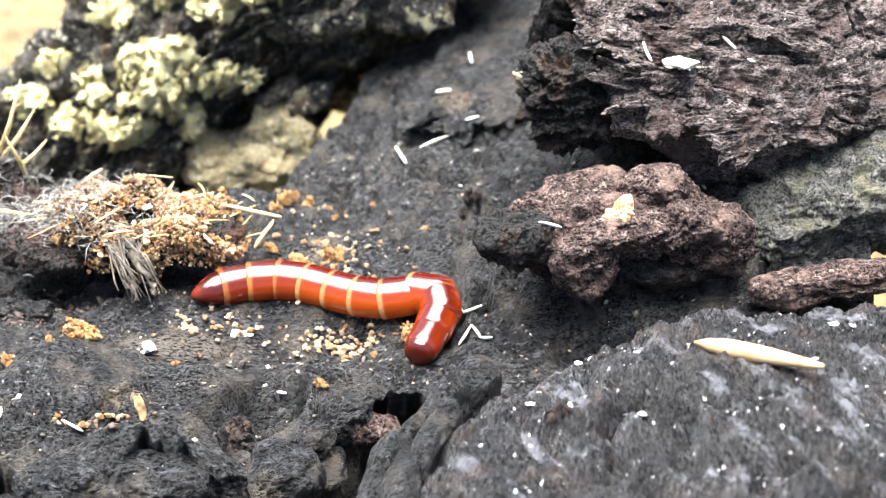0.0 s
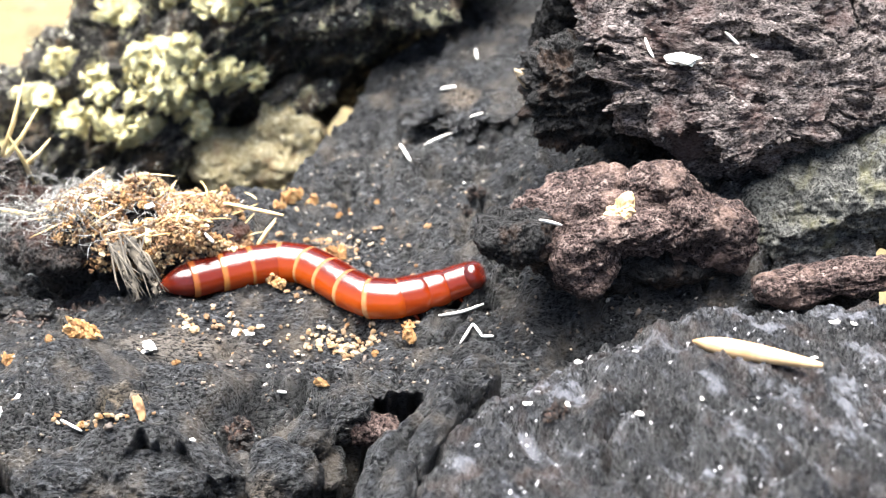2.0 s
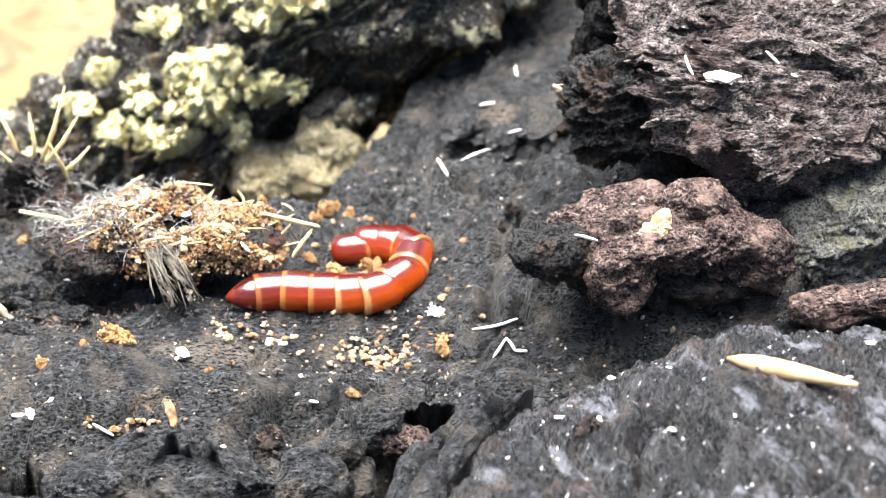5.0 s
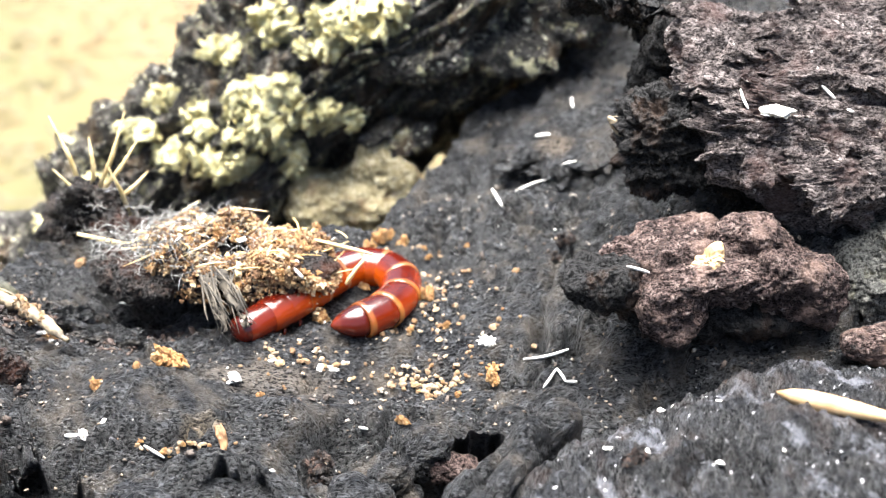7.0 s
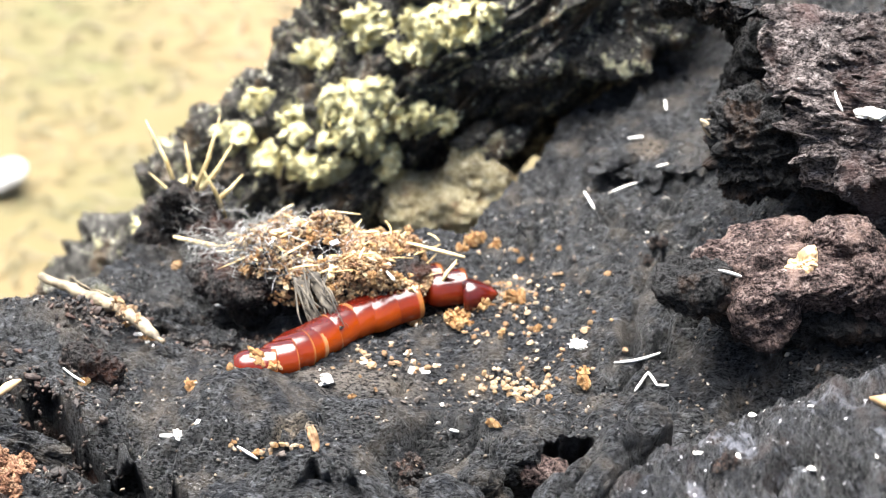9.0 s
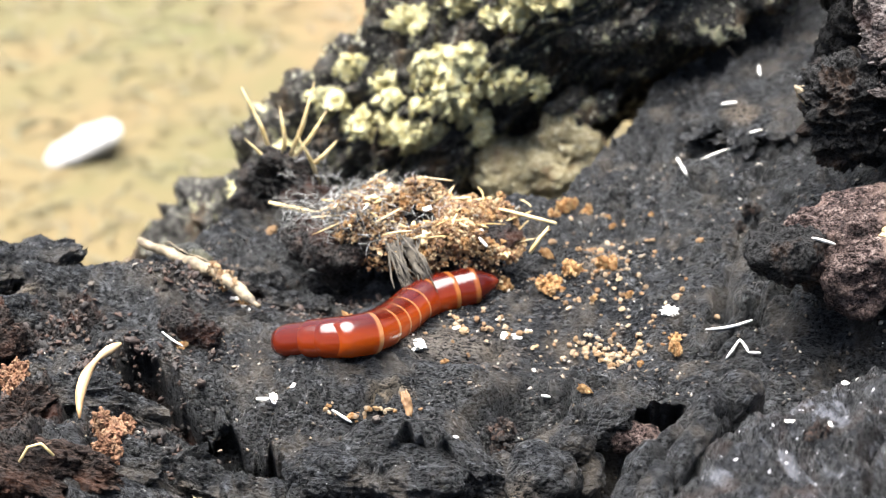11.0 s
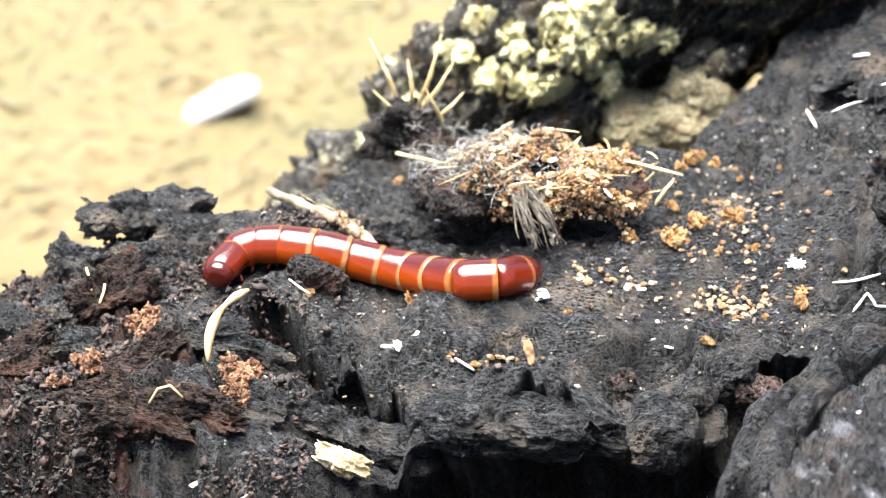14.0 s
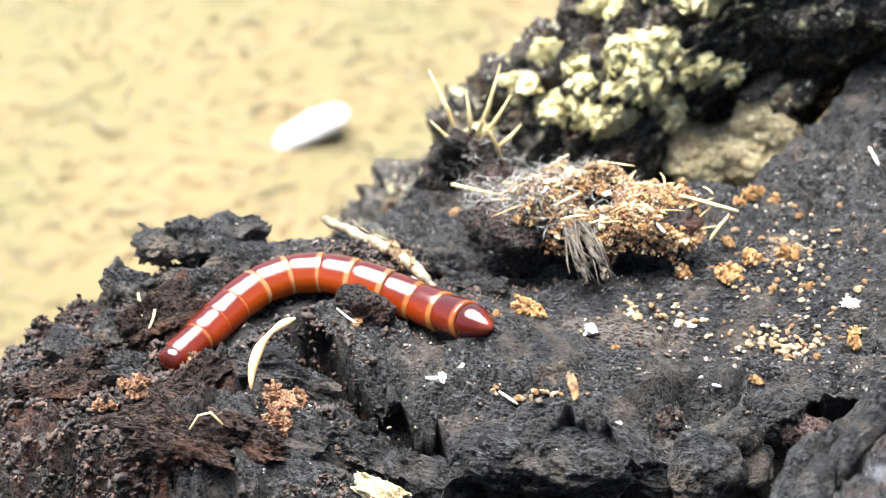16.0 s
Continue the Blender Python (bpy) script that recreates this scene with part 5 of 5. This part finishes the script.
for k, (name, share) in enumerate(SHARES):
    half = share * LENGTH / 2
    if name == "head":
        prof = [(half * 1.15 * math.sin(a) - 0.02, 0.14 * math.cos(a) ** 0.6) for a in (radians(d) for d in range(80, -61, -14))]
    elif name == "tail_segment":
        prof = [(half * 1.4, 0.155), (half * 0.9, 0.168), (half * 0.3, 0.152), (-half * 0.3, 0.122), (-half * 0.9, 0.08), (-half * 1.3, 0.042), (-half * 1.5, 0.012)]
    else:
        r = RADIUS * (0, 0.82, 0.92, 0.97)[k] if k < 4 else RADIUS * (0.95 if k > 10 else 1)
        prof = [(half * s, r * q) for s, q in ((1.9, 0.72), (1.5, 0.88), (1.15, 0.955), (0.9, 0.972), (0.6, 0.982), (0.3, 0.988), (0, 0.995), (-0.3, 0.999), (-0.6, 1.0), (-0.85, 0.996), (-0.98, 0.985), (-1.05, 0.96), (-1.07, 0.82))]
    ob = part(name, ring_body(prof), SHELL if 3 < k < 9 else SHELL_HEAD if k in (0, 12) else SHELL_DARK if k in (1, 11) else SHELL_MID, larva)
    if 0 < k < 4:
        for side in (-1, 1):
            v, f = tube([(0, side * 0.09, -0.12), (0.03, side * 0.13, -0.16), (0.05, side * 0.13, -0.19)], (0.02, 0.016, 0.006), 6)
            leg = new("leg", joined("leg", [(v, f)], SHELL_DARK))
            leg.parent = ob
    pieces.append(ob)
    middles.append(at + share / 2)
    at += share


def motions():
    tracks = [[] for _ in pieces]

    def bend(t, *points):
        """The body's middle line at t seconds, from head to tail, in centimetres."""
        p = np.array(points, float)
        k = np.arange(len(p))
        fine = np.linspace(0, len(p) - 1, 160)
        q = np.stack([smooth_line(fine, k, p[:, a]) for a in range(3)], 1)
        for _ in range(40):
            q[2:-2] = (q[:-4] + 2 * q[1:-3] + 2 * q[2:-2] + 2 * q[3:-1] + q[4:]) / 8
        s = np.r_[0, np.cumsum(np.linalg.norm(np.diff(q, axis=0), axis=1))]
        s /= s[-1]

        def along(u):
            return np.array([np.interp(u, s, q[:, a]) for a in range(3)])

        for row, u in zip(tracks, middles):
            here, ahead, behind = along(u), along(max(u - 0.045, 0)), along(min(u + 0.045, 1))
            x = Vector(ahead - behind).normalized()
            y = Vector((0, 0, 1)).cross(x).normalized()
            z = x.cross(y)
            m = Matrix((x, y, z)).transposed().to_4x4()
            row.append((t, Matrix.Translation(Vector(here * CM)) @ m))

    bend(0, (0.47, -2.17, -0.20), (0.66, -1.78, -0.16), (0.75, -1.52, -0.07), (0.57, -1.34, -0.08), (0.30, -1.35, -0.15), (-0.10, -1.15, -0.20), (-0.55, -0.90, -0.19), (-1.01, -0.90, -0.20), (-1.41, -1.07, -0.20))
    bend(0.5, (0.60, -1.97, -0.18), (0.69, -1.70, -0.14), (0.61, -1.38, -0.10), (0.35, -1.28, -0.12), (-0.05, -0.88, -0.19), (-0.60, -0.67, -0.20), (-1.16, -0.90, -0.20), (-1.48, -1.00, -0.20))
    bend(1, (0.91, -1.58, -0.05), (0.65, -1.44, -0.12), (0.32, -1.33, -0.14), (-0.00, -0.95, -0.20), (-0.34, -0.61, -0.20), (-0.69, -0.57, -0.19), (-1.18, -0.81, -0.20), (-1.64, -0.97, -0.20))
    bend(1.5, (1.10, -1.34, -0.05), (0.69, -1.38, -0.06), (0.29, -1.36, -0.17), (-0.00, -1.15, -0.20), (-0.25, -0.82, -0.19), (-0.66, -0.61, -0.20), (-1.17, -0.88, -0.19), (-1.70, -0.89, -0.21))
    bend(2, (1.12, -1.27, 0.04), (0.80, -1.21, -0.13), (0.38, -1.35, -0.15), (0.05, -1.23, -0.20), (-0.29, -0.82, -0.20), (-0.64, -0.57, -0.20), (-1.26, -0.75, -0.20), (-1.72, -0.90, -0.21))
    bend(2.5, (0.97, -1.36, 0.02), (0.63, -1.40, -0.12), (0.26, -1.46, -0.20), (-0.04, -1.22, -0.20), (-0.31, -0.80, -0.19), (-0.66, -0.58, -0.19), (-1.21, -0.81, -0.20), (-1.67, -0.88, -0.20))
    bend(3, (0.91, -1.15, -0.08), (0.59, -1.41, -0.18), (0.22, -1.52, -0.25), (-0.08, -1.32, -0.22), (-0.31, -0.90, -0.20), (-0.63, -0.56, -0.20), (-1.11, -0.87, -0.19), (-1.57, -1.01, -0.20))
    bend(3.5, (0.74, -0.84, 0.05), (0.79, -1.18, -0.10), (0.53, -1.39, -0.22), (0.18, -1.49, -0.24), (-0.09, -1.38, -0.23), (-0.36, -1.02, -0.19), (-0.70, -0.56, -0.20), (-1.08, -0.74, -0.19), (-1.40, -0.96, -0.19))
    bend(4.6, (-0.07, -0.08, -0.19), (0.27, -0.29, -0.12), (0.41, -0.81, -0.07), (0.22, -1.11, -0.14), (-0.18, -1.14, -0.20), (-0.59, -0.99, -0.20), (-1.00, -0.89, -0.19), (-1.40, -1.02, -0.19))
    bend(5.8, (-1.16, -0.51, -0.20), (-0.96, -0.17, -0.20), (-0.59, 0.11, -0.20), (-0.30, 0.19, -0.20), (-0.17, -0.18, -0.20), (-0.50, -0.63, -0.20), (-0.98, -0.87, -0.19), (-1.49, -0.95, -0.20))
    bend(6, (-1.27, -0.57, -0.20), (-0.97, -0.24, -0.20), (-0.60, 0.04, -0.19), (-0.27, 0.17, -0.19), (-0.13, -0.22, -0.19), (-0.51, -0.65, -0.19), (-0.99, -0.85, -0.20), (-1.45, -0.99, -0.20))
    bend(6.5, (-1.55, -0.80, -0.20), (-1.21, -0.39, -0.20), (-0.79, -0.04, -0.19), (-0.51, 0.13, -0.19), (-0.32, -0.19, -0.20), (-0.56, -0.66, -0.19), (-0.97, -0.84, -0.20), (-1.37, -0.97, -0.20))
    bend(7, (-1.86, -1.16, -0.20), (-1.37, -0.62, -0.20), (-0.98, -0.09, -0.19), (-0.67, 0.02, -0.20), (-0.41, -0.20, -0.19), (-0.41, -0.58, -0.20), (-0.68, -0.92, -0.20), (-0.96, -1.01, -0.20))
    bend(7.5, (-1.92, -1.03, -0.20), (-1.48, -0.62, -0.21), (-1.08, -0.15, -0.20), (-0.80, -0.03, -0.20), (-0.54, -0.23, -0.19), (-0.48, -0.70, -0.20), (-0.59, -1.03, -0.19))
    bend(8, (-2.35, -1.16, -0.20), (-1.81, -1.12, -0.20), (-1.35, -0.76, -0.20), (-1.04, -0.25, -0.20), (-0.75, -0.11, -0.19), (-0.45, -0.24, -0.20), (-0.22, -0.68, -0.20))
    bend(8.2, (-2.49, -1.29, -0.19), (-2.00, -1.30, -0.19), (-1.48, -0.94, -0.20), (-1.15, -0.46, -0.20), (-0.85, -0.20, -0.19), (-0.55, -0.24, -0.20), (-0.25, -0.55, -0.19))
    bend(10.5, (-2.69, -2.29, 0.04), (-2.28, -2.00, 0.06), (-2.04, -1.20, -0.19), (-1.69, -0.98, -0.21), (-1.18, -0.68, -0.20), (-0.92, -0.37, -0.20))
    bend(11, (-2.99, -2.07, -0.04), (-2.64, -2.16, 0.06), (-2.24, -2.17, 0.10), (-2.04, -1.61, -0.13), (-1.88, -1.19, -0.19), (-1.59, -0.98, -0.20), (-1.24, -0.83, -0.20))
    bend(11.5, (-3.39, -1.90, -0.02), (-2.94, -2.06, -0.03), (-2.39, -2.26, 0.10), (-2.03, -1.61, -0.12), (-1.88, -1.18, -0.19), (-1.53, -0.90, -0.20))
    bend(12, (-3.68, -1.65, 0.03), (-3.21, -1.66, -0.09), (-2.53, -2.12, 0.08), (-2.08, -2.10, 0.08), (-1.89, -1.32, -0.19), (-2.13, -0.73, -0.26))
    bend(12.5, (-3.92, -1.67, 0.10), (-3.42, -1.66, -0.05), (-2.90, -1.71, -0.12), (-2.31, -2.12, 0.10), (-1.99, -1.65, -0.11), (-1.99, -1.14, -0.20), (-2.25, -0.75, -0.27))
    bend(13, (-4.20, -1.64, 0.11), (-3.62, -1.64, 0.00), (-3.02, -1.71, -0.13), (-2.35, -2.22, 0.10), (-1.88, -1.97, 0.00), (-1.94, -1.19, -0.20), (-2.30, -0.90, -0.24))
    bend(13.5, (-4.70, -1.68, 0.11), (-4.22, -1.60, 0.11), (-3.58, -1.65, -0.01), (-2.83, -1.71, -0.11), (-2.24, -2.04, 0.08), (-1.92, -1.45, -0.17))
    bend(14, (-4.67, -2.22, 0.11), (-4.53, -1.63, 0.11), (-3.88, -1.62, 0.08), (-3.14, -1.63, -0.12), (-2.30, -2.10, 0.09), (-1.88, -1.51, -0.16))
    bend(14.5, (-4.66, -2.27, 0.10), (-4.63, -1.88, 0.11), (-4.37, -1.50, 0.10), (-3.77, -1.55, 0.04), (-3.15, -1.60, -0.12), (-2.30, -2.22, 0.10), (-1.93, -1.65, -0.12))
    bend(15, (-4.86, -2.38, 0.07), (-4.79, -1.73, 0.08), (-4.25, -1.47, 0.10), (-3.58, -1.57, -0.02), (-2.71, -2.12, 0.04), (-2.03, -2.19, 0.07))
    bend(15.5, (-5.05, -2.44, 0.04), (-4.82, -1.84, 0.08), (-4.35, -1.56, 0.11), (-3.69, -1.58, 0.02), (-2.82, -2.08, 0.01), (-2.17, -2.26, 0.10))
    bend(16, (-5.33, -2.98, -0.03), (-5.11, -2.43, 0.02), (-4.87, -1.84, 0.08), (-4.46, -1.57, 0.10), (-3.91, -1.64, 0.08), (-3.30, -1.80, -0.06), (-2.59, -2.28, 0.06))

    for ob, row in zip(pieces, tracks):
        walk(ob, row)


def smooth_line(u, k, p):
    """A Catmull-Rom curve through the values p at 0, 1, 2 ..."""
    q = np.r_[2 * p[0] - p[1], p, 2 * p[-1] - p[-2]]
    i = np.clip(np.floor(u).astype(int), 0, len(p) - 2)
    f = u - i
    a, b, c, d = q[i], q[i + 1], q[i + 2], q[i + 3]
    return 0.5 * (2 * b + (c - a) * f + (2 * a - 5 * b + 4 * c - d) * f**2 + (3 * b - 3 * c + d - a) * f**3)


motions()
